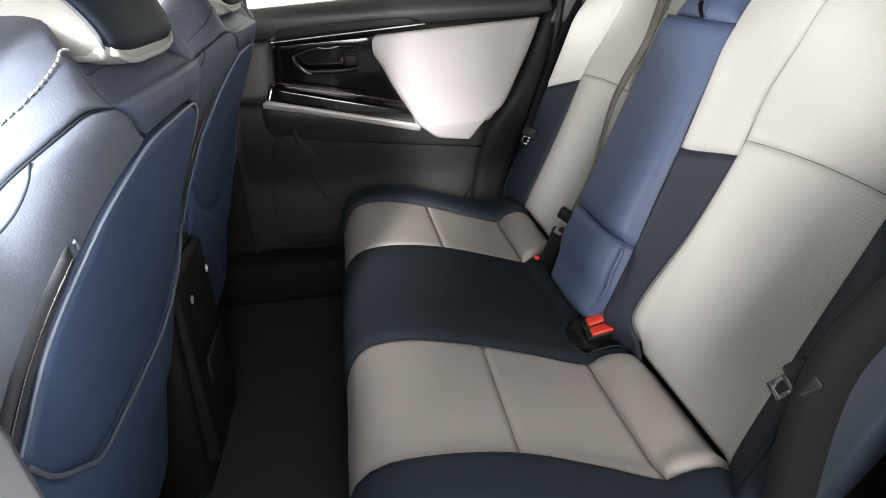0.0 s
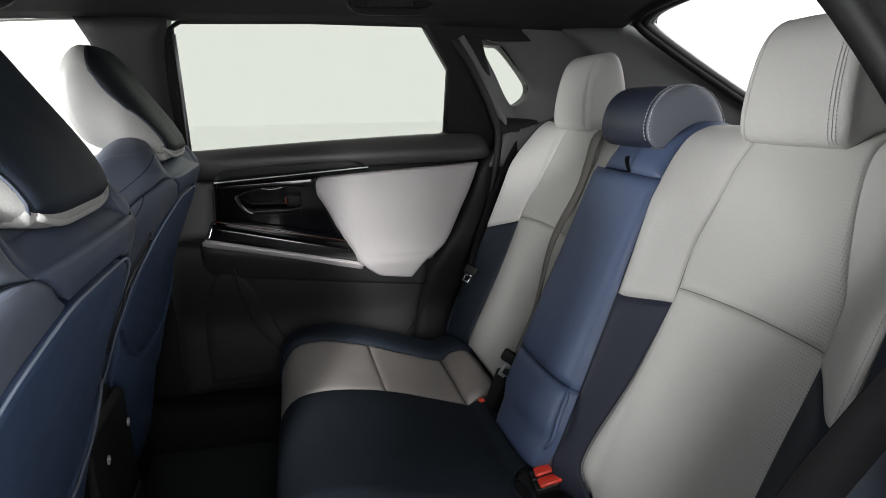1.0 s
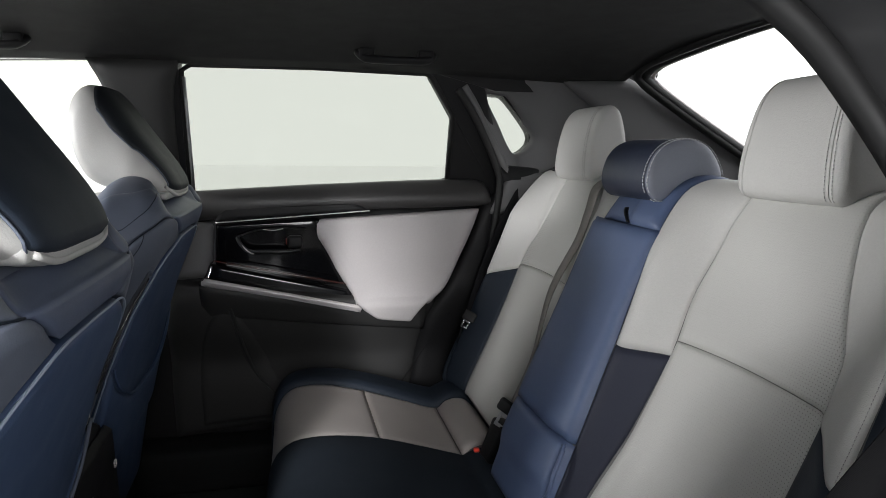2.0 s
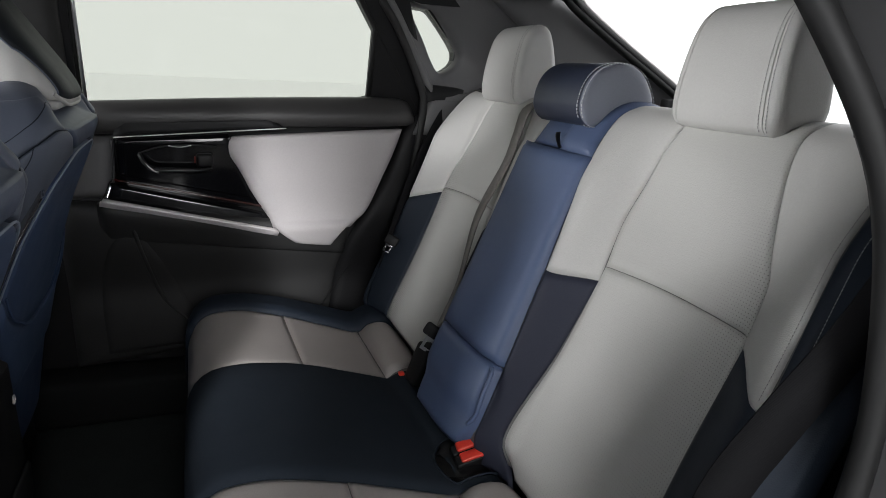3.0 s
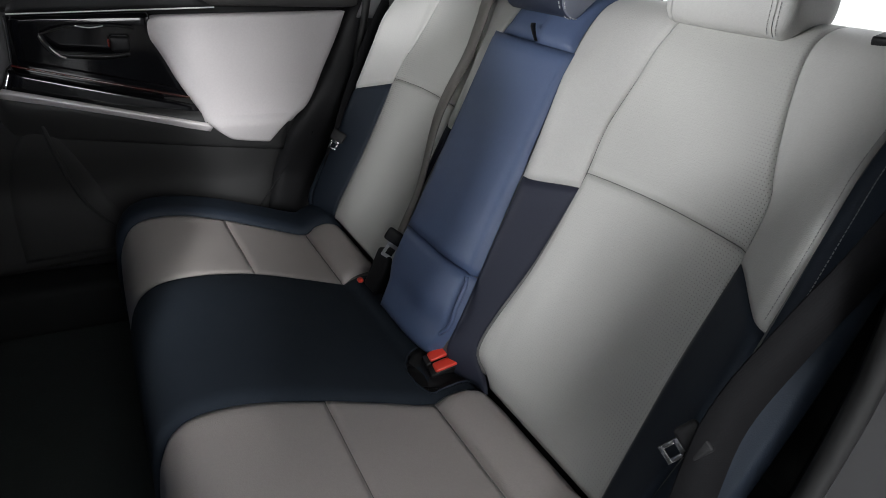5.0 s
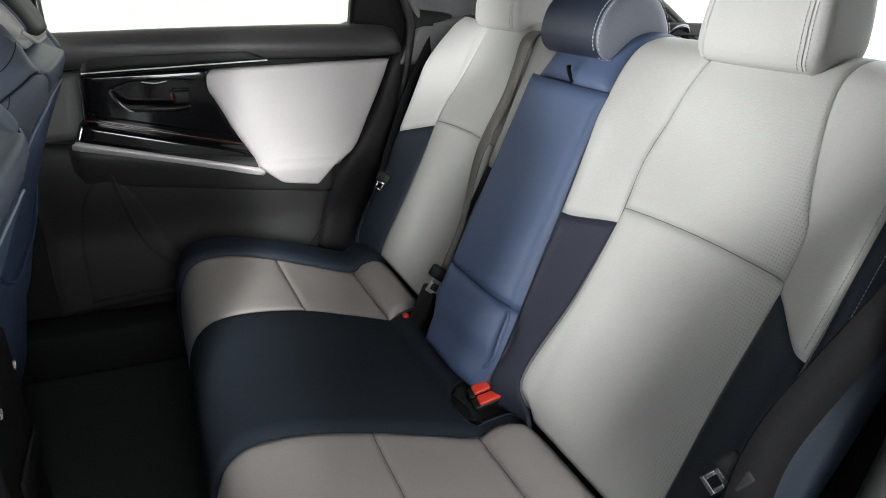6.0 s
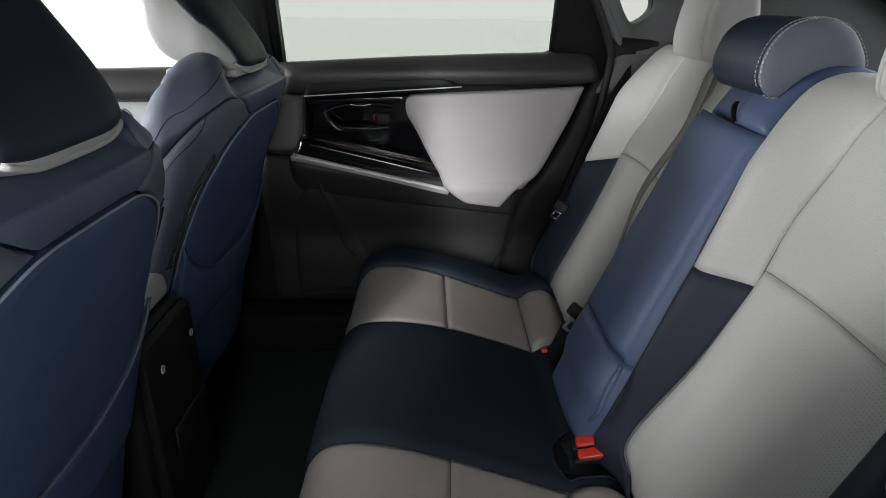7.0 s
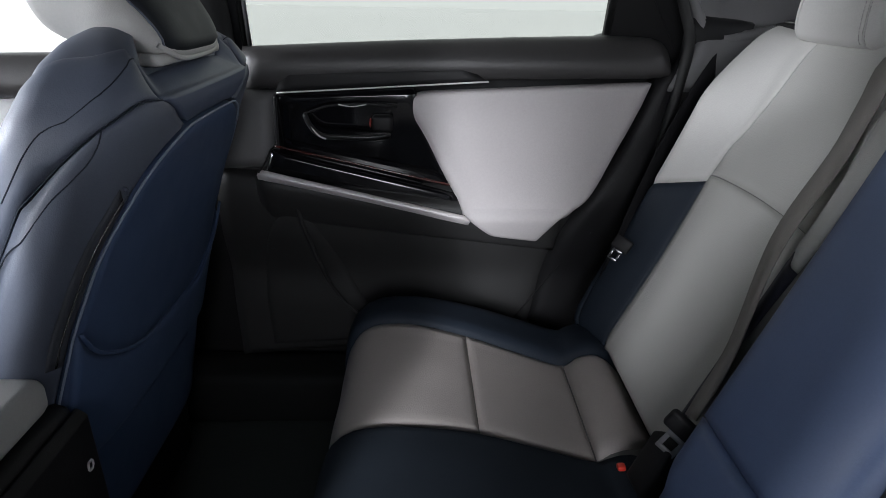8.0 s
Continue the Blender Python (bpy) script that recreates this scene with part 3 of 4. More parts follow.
for s in (-1, 1):
    part("front_skirt", ruled("front_skirt", [(0.179 * s, END - 0.157), (0.177 * s, END)], [(0.457 * s, END - 0.157), (0.456 * s, END)], S_c, NAVY, 8, 10, 0.006, 0.02, 0.012, 1), NAVY, bench)
part("foam_core", ruled("foam_core", [(-0.60, cs(0.415)), (-0.60, FRONT), (-0.59, END)], [(0.60, cs(0.415)), (0.60, FRONT), (0.59, END)], S_c, SEAMGREY, 40, 40, 0.0, 0.02, 0.03, 1, base=-0.002), SEAMGREY, bench)
part("underside", rbox(-0.02, 0.47, -0.60, 0.60, -0.02, 0.20, 0.01, 1), BLACK, bench)
# black filler added behind the bite to stop light leaking through
part("bite_filler", rbox(0.445, 0.52, -0.60, 0.60, 0.16, 0.325, 0.01, 1), BLACK, bench)

# backrest: the section runs up from the bite, over the crown and down behind
BACK = np.array(spline([(0.395, 0.20), (0.415, 0.265), (0.455, 0.36), (0.550, 0.577), (0.605, 0.715), (0.632, 0.782), (0.655, 0.812), (0.695, 0.825), (0.745, 0.815), (0.765, 0.77), (0.76, 0.6), (0.70, 0.25)], 300))
BS = np.concatenate([[0], np.cumsum(np.linalg.norm(np.diff(BACK, axis=0), axis=1))])

def bs(z):
    """The length along the backrest's section at which its front face is at height z."""
    k = int(np.argmax(BACK[:, 1]))
    return float(np.interp(z, BACK[:k, 1], BS[:k]))

SEAM_V = bs(0.588)

def S_b(u, v):
    x, z = np.interp(v, BS, BACK[:, 0]), np.interp(v, BS, BACK[:, 1])
    a = abs(u)
    if 0.2 < a < 0.487:
        # the cross seam of the insert bows upwards
        v = v + 0.006 * math.sin(math.pi * (a - 0.2) / 0.287) * math.exp(-((v - SEAM_V) / 0.09) ** 2)
        x, z = np.interp(v, BS, BACK[:, 0]), np.interp(v, BS, BACK[:, 1])
    front = 1 - bump((v - bs(0.70)) / (bs(0.815) - bs(0.70)))
    swell = min(max((a - 0.474) / 0.098, 0.0), 1.0)
    outer = (0.65 * swell + 0.35 * bump(swell)) * (0.35 + 0.65 * front) * 0.060
    inner = (1 - bump((a - 0.14) / 0.07)) * (0.5 + 0.5 * front) * (0.055 if u < 0 else 0.036)
    wrap = 0.05 * bump((a - 0.555) / 0.06)
    low = bump((0.30 - z) / 0.08)
    return (x - outer * (1 - 0.4 * low) - inner * (1 - 0.7 * low) + wrap, u, z)

TOP = bs(0.8245) + 0.05
part("back_core", ruled("back_core", [(-0.60, bs(0.265)), (-0.605, bs(0.6)), (-0.60, TOP)], [(0.60, bs(0.265)), (0.605, bs(0.6)), (0.60, TOP)], S_b, SEAMGREY, 40, 80, 0.0, 0.02, 0.03, -1, base=-0.0015), SEAMGREY, bench)
for s in (-1, 1):
    f = -1
    # insert
    part("upper_insert", ruled("upper_insert", [(0.203 * s, bs(0.5885)), (0.199 * s, bs(0.653)), (0.207 * s, bs(0.717)), (0.214 * s, bs(0.765)), (0.224 * s, bs(0.802)), (0.232 * s, TOP)], [(0.485 * s, bs(0.5885)), (0.480 * s, bs(0.637)), (0.466 * s, bs(0.668)), (0.452 * s, bs(0.705)), (0.438 * s, bs(0.750)), (0.427 * s, bs(0.802)), (0.42 * s, TOP)], S_b, PERF, 36, 30, 0.0026, 0.0045, 0.006, f, wrinkle=0.001), PERF, bench, "perforated light grey leather")
    part("lower_insert", ruled("lower_insert", [(0.228 * s, bs(0.255)), (0.185 * s, bs(0.30)), (0.198 * s, bs(0.45)), (0.203 * s, bs(0.5875))], [(0.486 * s, bs(0.255)), (0.485 * s, bs(0.30)), (0.481 * s, bs(0.40)), (0.481 * s, bs(0.48)), (0.486 * s, bs(0.5875))], S_b, PERF, 40, 30, 0.0026, 0.0045, 0.006, f, wrinkle=0.0012), PERF, bench, "perforated light grey leather")
    # strips beside the armrest
    e0 = [(0.132 * s, bs(0.5660)), (0.115 * s, bs(0.72)), (0.10 * s, bs(0.80)), (0.10 * s, TOP)]
    part("inner_strip", ruled("inner_strip", e0, [(0.2025 * s, bs(0.5660)), (0.1985 * s, bs(0.653)), (0.2065 * s, bs(0.717)), (0.2135 * s, bs(0.765)), (0.2235 * s, bs(0.802)), (0.2315 * s, TOP)], S_b, LIGHT, 30, 14, 0.0026, 0.0045, 0.006, f), LIGHT, bench)
    part("inner_lower_strip", ruled("inner_lower_strip", [(0.150 * s, bs(0.24)), (0.146 * s, bs(0.40)), (0.132 * s, bs(0.5652))], [(0.225 * s, bs(0.24)), (0.182 * s, bs(0.30)), (0.195 * s, bs(0.45)), (0.2020 * s, bs(0.5652))], S_b, DUSK, 28, 12, 0.0026, 0.0045, 0.006, f), DUSK, bench, "navy leather strip")
    # outer bolster: light above, navy below
    rim = [(0.487 * s, bs(0.5775)), (0.4805 * s, bs(0.637)), (0.4665 * s, bs(0.668)), (0.4525 * s, bs(0.705)), (0.4385 * s, bs(0.750)), (0.4275 * s, bs(0.802)), (0.4205 * s, TOP)]
    part("outer_bolster", ruled("outer_bolster", rim, [(0.572 * s, bs(0.548)), (0.572 * s, bs(0.65)), (0.571 * s, bs(0.76)), (0.563 * s, TOP)], S_b, LIGHT, 34, 18, 0.0026, 0.0045, 0.006, f), LIGHT, bench)
    part("outer_lower_bolster", ruled("outer_lower_bolster", [(0.490 * s, bs(0.255)), (0.489 * s, bs(0.30)), (0.485 * s, bs(0.40)), (0.485 * s, bs(0.48)), (0.488 * s, bs(0.5765))], [(0.55 * s, bs(0.255)), (0.560 * s, bs(0.33)), (0.571 * s, bs(0.45)), (0.572 * s, bs(0.547))], S_b, NAVY, 28, 14, 0.0026, 0.0045, 0.006, f), NAVY, bench, "navy leather bolster")
    part("side_panel", ruled("side_panel", [(0.553 * s, bs(0.255)), (0.5725 * s, bs(0.45)), (0.573 * s, bs(0.65)), (0.572 * s, bs(0.76)), (0.564 * s, TOP)], [(0.61 * s, bs(0.255)), (0.618 * s, bs(0.45)), (0.618 * s, bs(0.65)), (0.618 * s, bs(0.76)), (0.612 * s, TOP)], S_b, NAVY, 30, 8, 0.005, 0.010, 0.03, f), NAVY, bench, "navy leather side")
    part("stitching", stitches("stitching", [(0.5665 * s, bs(0.556)), (0.567 * s, bs(0.66)), (0.566 * s, bs(0.77)), (0.558 * s, TOP)], S_b, GREYTHREAD, f, 0.0026, 0.0042, 0.0030, 0.0005), GREYTHREAD, bench)
    part("stitching", stitches("stitching", [(0.573 * s, bs(0.33)), (0.5805 * s, bs(0.5)), (0.581 * s, bs(0.66)), (0.580 * s, bs(0.77)), (0.572 * s, TOP)], S_b, GREYTHREAD, f, 0.0050, 0.0046, 0.0032, 0.0006), GREYTHREAD, bench)
    part("rear_shell", ruled("rear_shell", [(0.10 * s, TOP + 0.004), (0.10 * s, BS[-1])], [(0.612 * s, TOP + 0.004), (0.612 * s, BS[-1])], S_b, PLASTIC, 16, 10, 0.004, 0.02, 0.03, f), PLASTIC, bench)
    # release lever in its bezel on the shoulder
    slope = Matrix.Translation((0.668, 0.528 * s, 0.8255)) @ Euler((0, radians(-14), 0)).to_matrix().to_4x4()
    bz = part("release_bezel", rbox(-0.016, 0.016, -0.052, 0.046, -0.008, 0.003, 0.003, 2, slope), BLACK, bench, "black release bezel")
    part("release_lever", rbox(-0.008, 0.009, -0.034, 0.034, 0.002, 0.006, 0.002, 2, slope), SMOKE, bz)

# centre armrest, folded up
def S_a(u, v):
    """The armrest's face: v is the height."""
    bow = 0.010 * (1 - (min(1, abs(u - 0.0) / 0.125)) ** 4)
    return (0.415 + (v - 0.41) * 0.482 - 0.008 - bow + 0.012 * bump((0.36 - v) / 0.05), u, v)
arm = part("centre_armrest", ruled("centre_armrest", [(-0.142, 0.413), (-0.128, 0.56), (-0.114, 0.745)], [(0.068, 0.413), (0.082, 0.56), (0.104, 0.748)], S_a, BLUE, 30, 16, 0.008, 0.018, 0.05, -1, wrinkle=0.001), BLUE, bench, "folded blue leather centre armrest")
part("lower_pad", ruled("lower_pad", [(-0.128, 0.27), (-0.148, 0.32), (-0.142, 0.4105)], [(0.046, 0.27), (0.058, 0.32), (0.068, 0.4105)], S_a, BLUE, 20, 16, 0.008, 0.018, 0.05, -1), BLUE, arm)
part("piping", tube("piping", [np.array(S_a(u, v)) + np.array((-0.004, -0.004, 0)) for u, v in ((-0.132, 0.31), (-0.150, 0.335), (-0.149, 0.37), (-0.144, 0.40), (-0.138, 0.409))], 0.0035, BLUE, 8, 24), BLUE, arm)
part("shoulder", ruled("shoulder", [(-0.108, bs(0.742)), (-0.098, bs(0.79)), (-0.094, TOP + 0.03)], [(0.112, bs(0.742)), (0.102, bs(0.79)), (0.096, TOP + 0.03)], S_b, BLUE, 18, 16, 0.008, 0.02, 0.03, -1), BLUE, arm)
part("pull_strap", tube("pull_strap", [(0.580, 0.018, 0.771), (0.573, 0.008, 0.766), (0.567, -0.006, 0.757), (0.564, -0.016, 0.749)], 0.0042, BLACK, 8, 16, flat=0.35), BLACK, arm, "black pull strap")

# ---- rear head restraints ----
def head_profile(w):
    """The side outline of an outer head restraint, shrunk by w towards its middle."""
    pts = [(0.004, 0.000), (-0.004, 0.030), (0.002, 0.085), (0.016, 0.135), (0.036, 0.160), (0.060, 0.166), (0.080, 0.152), (0.093, 0.100), (0.095, 0.040), (0.084, 0.006), (0.045, -0.004)]
    c = np.array((0.046, 0.082))
    return [c + (p - c) * w for p in spline(pts, 44, True)[:-1]]

def head_slice(y, w, x0, z0, yc):
    return [(x0 + p[0], yc + (y - yc) * (1 - 0.9 * max(0, p[1] - 0.03)), z0 + p[1]) for p in head_profile(w)]

def rear_head(yc, label):
    h = thing("head_restraint", (0.67, yc, 0.82), label, "head restraint", "rear head restraints")
    x0, z0 = 0.628, 0.808
    part("cushion", loft("cushion", [head_slice(yc + t * 0.077, 1.0 - 0.012 * abs(t) ** 3, x0, z0, yc) for t in np.linspace(-1, 1, 13)], LIGHT, caps=False), LIGHT, h)
    for s in (-1, 1):
        part("side_pad", loft("side_pad", [head_slice(yc + s * (0.0785 + 0.020 * math.sin(a)), 0.45 + 0.545 * math.cos(a) ** 0.55 if a < 1.56 else 0.45, x0, z0, yc) for a in np.linspace(0, 1.57, 12)], LIGHT), LIGHT, h)
        for d in (-0.006, 0.006) if s < 0 else ():
            line = head_slice(yc + s * 0.0775 + d, 1.004, x0, z0, yc)
            part("stitching", stitches("stitching", [(k, 0) for k in np.linspace(0, 1, 3)], lambda u, v, L=line: tuple(np.array([np.interp(u, np.linspace(0, 1, len(L)), [q[i] for q in L]) for i in range(3)]) + np.array((0, v, 0))), GREYTHREAD, 1, 0.0, 0.0050, 0.0032, 0.00045), GREYTHREAD, h)
        part("post", tube("post", [(x0 + 0.055, yc + s * 0.06, 0.79), (x0 + 0.055, yc + s * 0.06, 0.83)], 0.006, CHROME, 10), CHROME, h)
        part("guide", rbox(x0 + 0.04, x0 + 0.07, yc + s * 0.06 - 0.014, yc + s * 0.06 + 0.014, 0.80, 0.822, 0.004), BLACK, h)
    return h

rear_head(-0.305, "light grey leather head restraint with twin stitching")
rear_head(0.377, "light grey leather head restraint beside the quarter window")

centre_head = thing("head_restraint", (0.64, 0.03, 0.80), "low blue leather head restraint above the armrest", "head restraint", "rear head restraints")
def comma(y, w):
    pts = [(0.570, 0.800), (0.563, 0.825), (0.574, 0.862), (0.600, 0.886), (0.640, 0.893), (0.676, 0.880), (0.698, 0.852), (0.706, 0.828), (0.696, 0.822), (0.665, 0.826), (0.630, 0.812), (0.605, 0.794), (0.588, 0.788)]
    c = np.array((0.632, 0.842))
    return [(c[0] + (p[0] - c[0]) * w, y, c[1] + (p[1] - c[1]) * w) for p in spline(pts, 44, True)[:-1]]
part("cushion", loft("cushion", [comma(y, 1.0) for y in np.linspace(-0.067, 0.088, 9)], HEADBLUE, caps=False), HEADBLUE, centre_head, "dark navy front")
for s, y0 in ((-1, -0.0675), (1, 0.0885)):
    part("side_pad", loft("side_pad", [comma(y0 + s * 0.010 * math.sin(a), 0.45 + 0.545 * math.cos(a) ** 0.5 if a < 1.57 else 0.45) for a in np.linspace(0, 1.57, 9)], PALEBLUE), PALEBLUE, centre_head, "blue-grey end panel")
    for d in (-0.006, 0.006) if s < 0 else ():
        L = comma(y0 + d, 1.012 if d * s < 0 else 0.995)
        part("stitching", stitches("stitching", [(k, 0) for k in np.linspace(0, 1, 3)], lambda u, v, L=L: tuple(np.array([np.interp(u, np.linspace(0, 1, len(L)), [q[i] for q in L]) for i in range(3)]) + np.array((0, v, 0))), THREAD, 1, 0.0, 0.0062, 0.0044, 0.0010), THREAD, centre_head)

# ---- buckles and belts ----
def buckle(name, c, yaw, tilt, label, heads):
    b = thing(name, c, label, "belt buckle", "rear belt buckles")
    m = Matrix.Translation(c) @ Euler((radians(24), radians(tilt), radians(yaw))).to_matrix().to_4x4()
    for k in range(heads):
        o = (k - (heads - 1) / 2) * 0.021
        body = part("housing", rbox(-0.030, 0.030, o - 0.0102, o + 0.0102, -0.020, 0.012, 0.004, 3, m), BLACK, b)
        part("button", rbox(-0.022, 0.024, o - 0.0088, o + 0.0088, 0.0122, 0.0200, 0.0035, 3, m), RED, body, "red release button")
    return b

buckle("belt_buckle", (0.374, -0.142, 0.256), -4, -14, "black double belt buckle with red release buttons", 2)
well = thing("buckle_well", (0.36, -0.14, 0.25), "dark oval well in the bench round the belt buckles", "trim")
def oval(r, n=40):
    return [(-0.140 + 0.060 * r * math.cos(2 * math.pi * k / n), cs(0.366) + 0.062 * r * math.sin(2 * math.pi * k / n)) for k in range(n)]
def on_pad(q, lift):
    return np.array(S_c(*q)) + lift * normal_of(S_c, *q)
part("lining", loft("lining", [[on_pad(q, 0.0098) for q in oval(1.0)], [on_pad(q, 0.0100) for q in oval(0.6)], [on_pad(q, 0.0102) for q in oval(0.1)]], BLACK), BLACK, well)
part("rim", tube("rim", [on_pad(q, 0.0100) for q in oval(1.0) + oval(1.0)[:1]], 0.0018, NAVY, 6), NAVY, well)

far_b = thing("belt_buckle", (0.37, 0.115, 0.27), "black belt buckle standing beside the armrest", "belt buckle", "rear belt buckles")
part("housing", rbox(-0.02, 0.02, -0.022, 0.022, -0.03, 0.055, 0.007, 3, Matrix.Translation((0.375, 0.120, 0.285)) @ Euler((0.15, 0.3, 0.2)).to_matrix().to_4x4()), BLACK, far_b)
part("button", rbox(0.338, 0.350, 0.146, 0.158, 0.262, 0.270, 0.003), RED, far_b, "dull red release button")

def band(name, pts, width, side, mat, thick=0.0014, n=40):
    """A belt of even width along pts; side is the way across it."""
    P = [Vector(p) for p in spline(pts, n)]
    verts, faces, uvs = [], [], []
    length = 0
    for i, p in enumerate(P):
        d = (P[min(i + 1, n)] - P[max(i - 1, 0)]).normalized()
        s = Vector(side[0]).lerp(Vector(side[1]), i / n).normalized()
        s = (s - d * s.dot(d)).normalized()
        o = s.cross(d) * thick
        length = i * (P[1] - P[0]).length
        for k in (-1, 1):
            verts += [p + s * width / 2 * k + o, p + s * width / 2 * k - o]
            uvs += [(width / 2 * k, length)] * 2
    for i in range(n):
        a, b = i * 4, i * 4 + 4
        faces += [(a, a + 2, b + 2, b), (a + 3, a + 1, b + 1, b + 3), (a + 2, a + 3, b + 3, b + 2), (a + 1, a, b, b + 1)]
    faces += [(0, 1, 3, 2), (n * 4, n * 4 + 2, n * 4 + 3, n * 4 + 1)]
    return data(name, verts, faces, mat, uvs)

centre_belt = thing("seat_belt", (0.42, 0.16, 0.37), "grey centre belt with chrome tongue lying on the backrest", "seat belt", "seat belts")
lay = [S_b(0.236, TOP), S_b(0.231, bs(0.80)), S_b(0.228, bs(0.74)), S_b(0.223, bs(0.68))]
lay = [(p[0] - 0.008, p[1], p[2] + 0.004) for p in lay] + [(0.508, 0.184, 0.582), (0.453, 0.138, 0.455), (0.404, 0.108, 0.380)]
part("webbing", band("webbing", lay, 0.042, ((0.0, 1, 0.0), (0.45, 1, 0.1)), WEBBING), WEBBING, centre_belt)
def belt_axes(at, along, facing):
    """A frame at a belt's tongue: x along the blade, z out of its face."""
    ax = Vector(along).normalized()
    az = (Vector(facing) - ax * ax.dot(Vector(facing))).normalized()
    return Matrix.Translation(at) @ Matrix((ax, az.cross(ax), az)).transposed().to_4x4()

def blade(owner, m, k, metal):
    """The tongue's flat blade, with the window that the buckle locks into."""
    for x0, x1, y0, y1 in ((0.003, 0.010, -0.0105, 0.0105), (0.0225, 0.028, -0.0105, 0.0105), (0.0095, 0.023, -0.0105, -0.0055), (0.0095, 0.023, 0.0055, 0.0105)):
        part("tongue", rbox(x0 * k, x1 * k, y0 * k, y1 * k, -0.0014, 0.0014, 0.0006, 2, m), metal, owner, "chrome tongue")

tm = belt_axes((0.392, 0.094, 0.370), (-0.030, 0.010, -0.058), (-0.45, -0.8, 0.35))
part("tongue_grip", rbox(-0.016, 0.010, -0.026, 0.026, -0.008, 0.006, 0.006, 3, tm), BLACK, centre_belt)
blade(centre_belt, tm @ Matrix.Translation((0.005, 0, 0)), 1.25, STEEL)

def hung_belt(y, label, path, tongue_at, turn, facing, metal):
    s = 1 if y > 0 else -1
    b = thing("seat_belt", (0.45, y, 0.25), label, "seat belt", "seat belts")
    part("webbing", band("webbing", path, 0.046, ((0.9, 0.3 * s, -0.35), (0.8, 0.5 * s, -0.2)), DARKWEB), DARKWEB, b)
    m = belt_axes(tongue_at, turn, facing)
    part("tongue_grip", rbox(-0.022, 0.004, -0.017, 0.017, -0.0045, 0.0045, 0.004, 3, m), BLACK, b)
    blade(b, m, 0.9, metal)
    return b
hung_belt(0.60, "black outer belt hanging beside the far seat", [(0.65, 0.668, 0.80), (0.60, 0.650, 0.74), (0.53, 0.612, 0.63), (0.470, 0.575, 0.51), (0.447, 0.562, 0.450), (0.425, 0.565, 0.37), (0.41, 0.57, 0.28)], (0.424, 0.524, 0.440), (-0.45, -0.05, -0.75), (-0.4, -0.9, 0.3), SMOKE)
hung_belt(-0.605, "black outer belt hanging beside the open doorway", [(0.66, -0.630, 0.86), (0.60, -0.630, 0.775), (0.535, -0.622, 0.66), (0.470, -0.612, 0.570), (0.415, -0.608, 0.495), (0.392, -0.612, 0.42), (0.385, -0.615, 0.28)], (0.384, -0.592, 0.456), (-0.45, 0.30, -0.55), (-0.55, -0.45, 0.5), SMOKE)



# ---- far rear door ----
def S_door(u, v):
    """The door card: swells inwards at the armrest, and out again to the sill and the glass."""
    y = 0.668 + 0.030 * bump((v - 0.735) / 0.06) - 0.030 * math.exp(-((v - 0.50) / 0.10) ** 2) + 0.03 * bump((0.42 - v) / 0.12) + 0.012 * bump((0.25 - v) / 0.15)
    return (u, y, v)

door = thing("rear_door", (0.1, 0.70, 0.05), "closed rear door with dark card, pale panel and gloss black inlay", "car door")
part("shoulder_roll", ruled("shoulder_roll", [(-0.262, 0.690), (0.10, 0.712), (0.49, 0.722), (0.525, 0.735)], [(-0.262, 0.765), (0.10, 0.783), (0.46, 0.793), (0.520, 0.770)], S_door, SOFT, 40, 12, 0.018, 0.035, 0.03, 1), SOFT, door, "soft dark top roll")
part("front_cheek", ruled("front_cheek", [(-0.33, 0.545), (-0.33, 0.60), (-0.33, 0.687)], [(-0.213, 0.552), (-0.206, 0.60), (-0.200, 0.687)], S_door, GREYTRIM, 16, 8, 0.014, 0.014, 0.03, 1), GREYTRIM, door, "grey front cheek of the card")
part("upper_groove", ruled("upper_groove", [(-0.200, 0.688), (0.186, 0.712)], [(-0.190, 0.728), (0.150, 0.736)], S_door, BLACK, 20, 6, 0.004, 0.01, 0.02, 1, base=0.013), BLACK, door)
part("bright_line", tube("bright_line", [np.array(S_door(x, z)) + np.array((0, -0.016, 0)) for x, z in ((-0.199, 0.687), (-0.05, 0.697), (0.187, 0.713))], 0.0017, SILVER, 8, 30), SILVER, door, "thin silver strip")
inlay = part("gloss_inlay", ruled("gloss_inlay", [(-0.204, 0.560), (-0.200, 0.684)], [(0.142, 0.482), (0.050, 0.700)], lambda u, v: (u, 0.652 - 0.10 * (v - 0.69) , v), PIANO, 16, 24, 0.005, 0.008, 0.02, 1), PIANO, door, "gloss black inlay")
part("ledge", ruled("ledge", [(-0.226, 0.545), (-0.212, 0.585)], [(0.148, 0.463), (0.136, 0.505)], lambda u, v: (u, 0.630 + 0.06 * (v - 0.52 + 0.21 * u), v), PIANO, 8, 24, 0.004, 0.008, 0.03, 1), PIANO, door, "gloss black armrest ledge")
# red cord stands in for the reddish reflection in the gloss ledge
part("reddish_reflection", tube("reddish_reflection", [(-0.205, 0.634, 0.593), (0.0, 0.634, 0.549), (0.132, 0.634, 0.520)], 0.0022, REDSHEEN, 6, 20), REDSHEEN, door)
part("silver_strip", ruled("silver_strip", [(-0.233, 0.5480), (0.158, 0.4620)], [(-0.229, 0.5565), (0.155, 0.4705)], lambda u, v: (u, 0.594 + 0.8 * (v - 0.5465 + 0.22 * (u + 0.233)), v), SILVER, 30, 6, 0.003, 0.004, 0.02, 1), SILVER, door, "satin silver armrest strip")
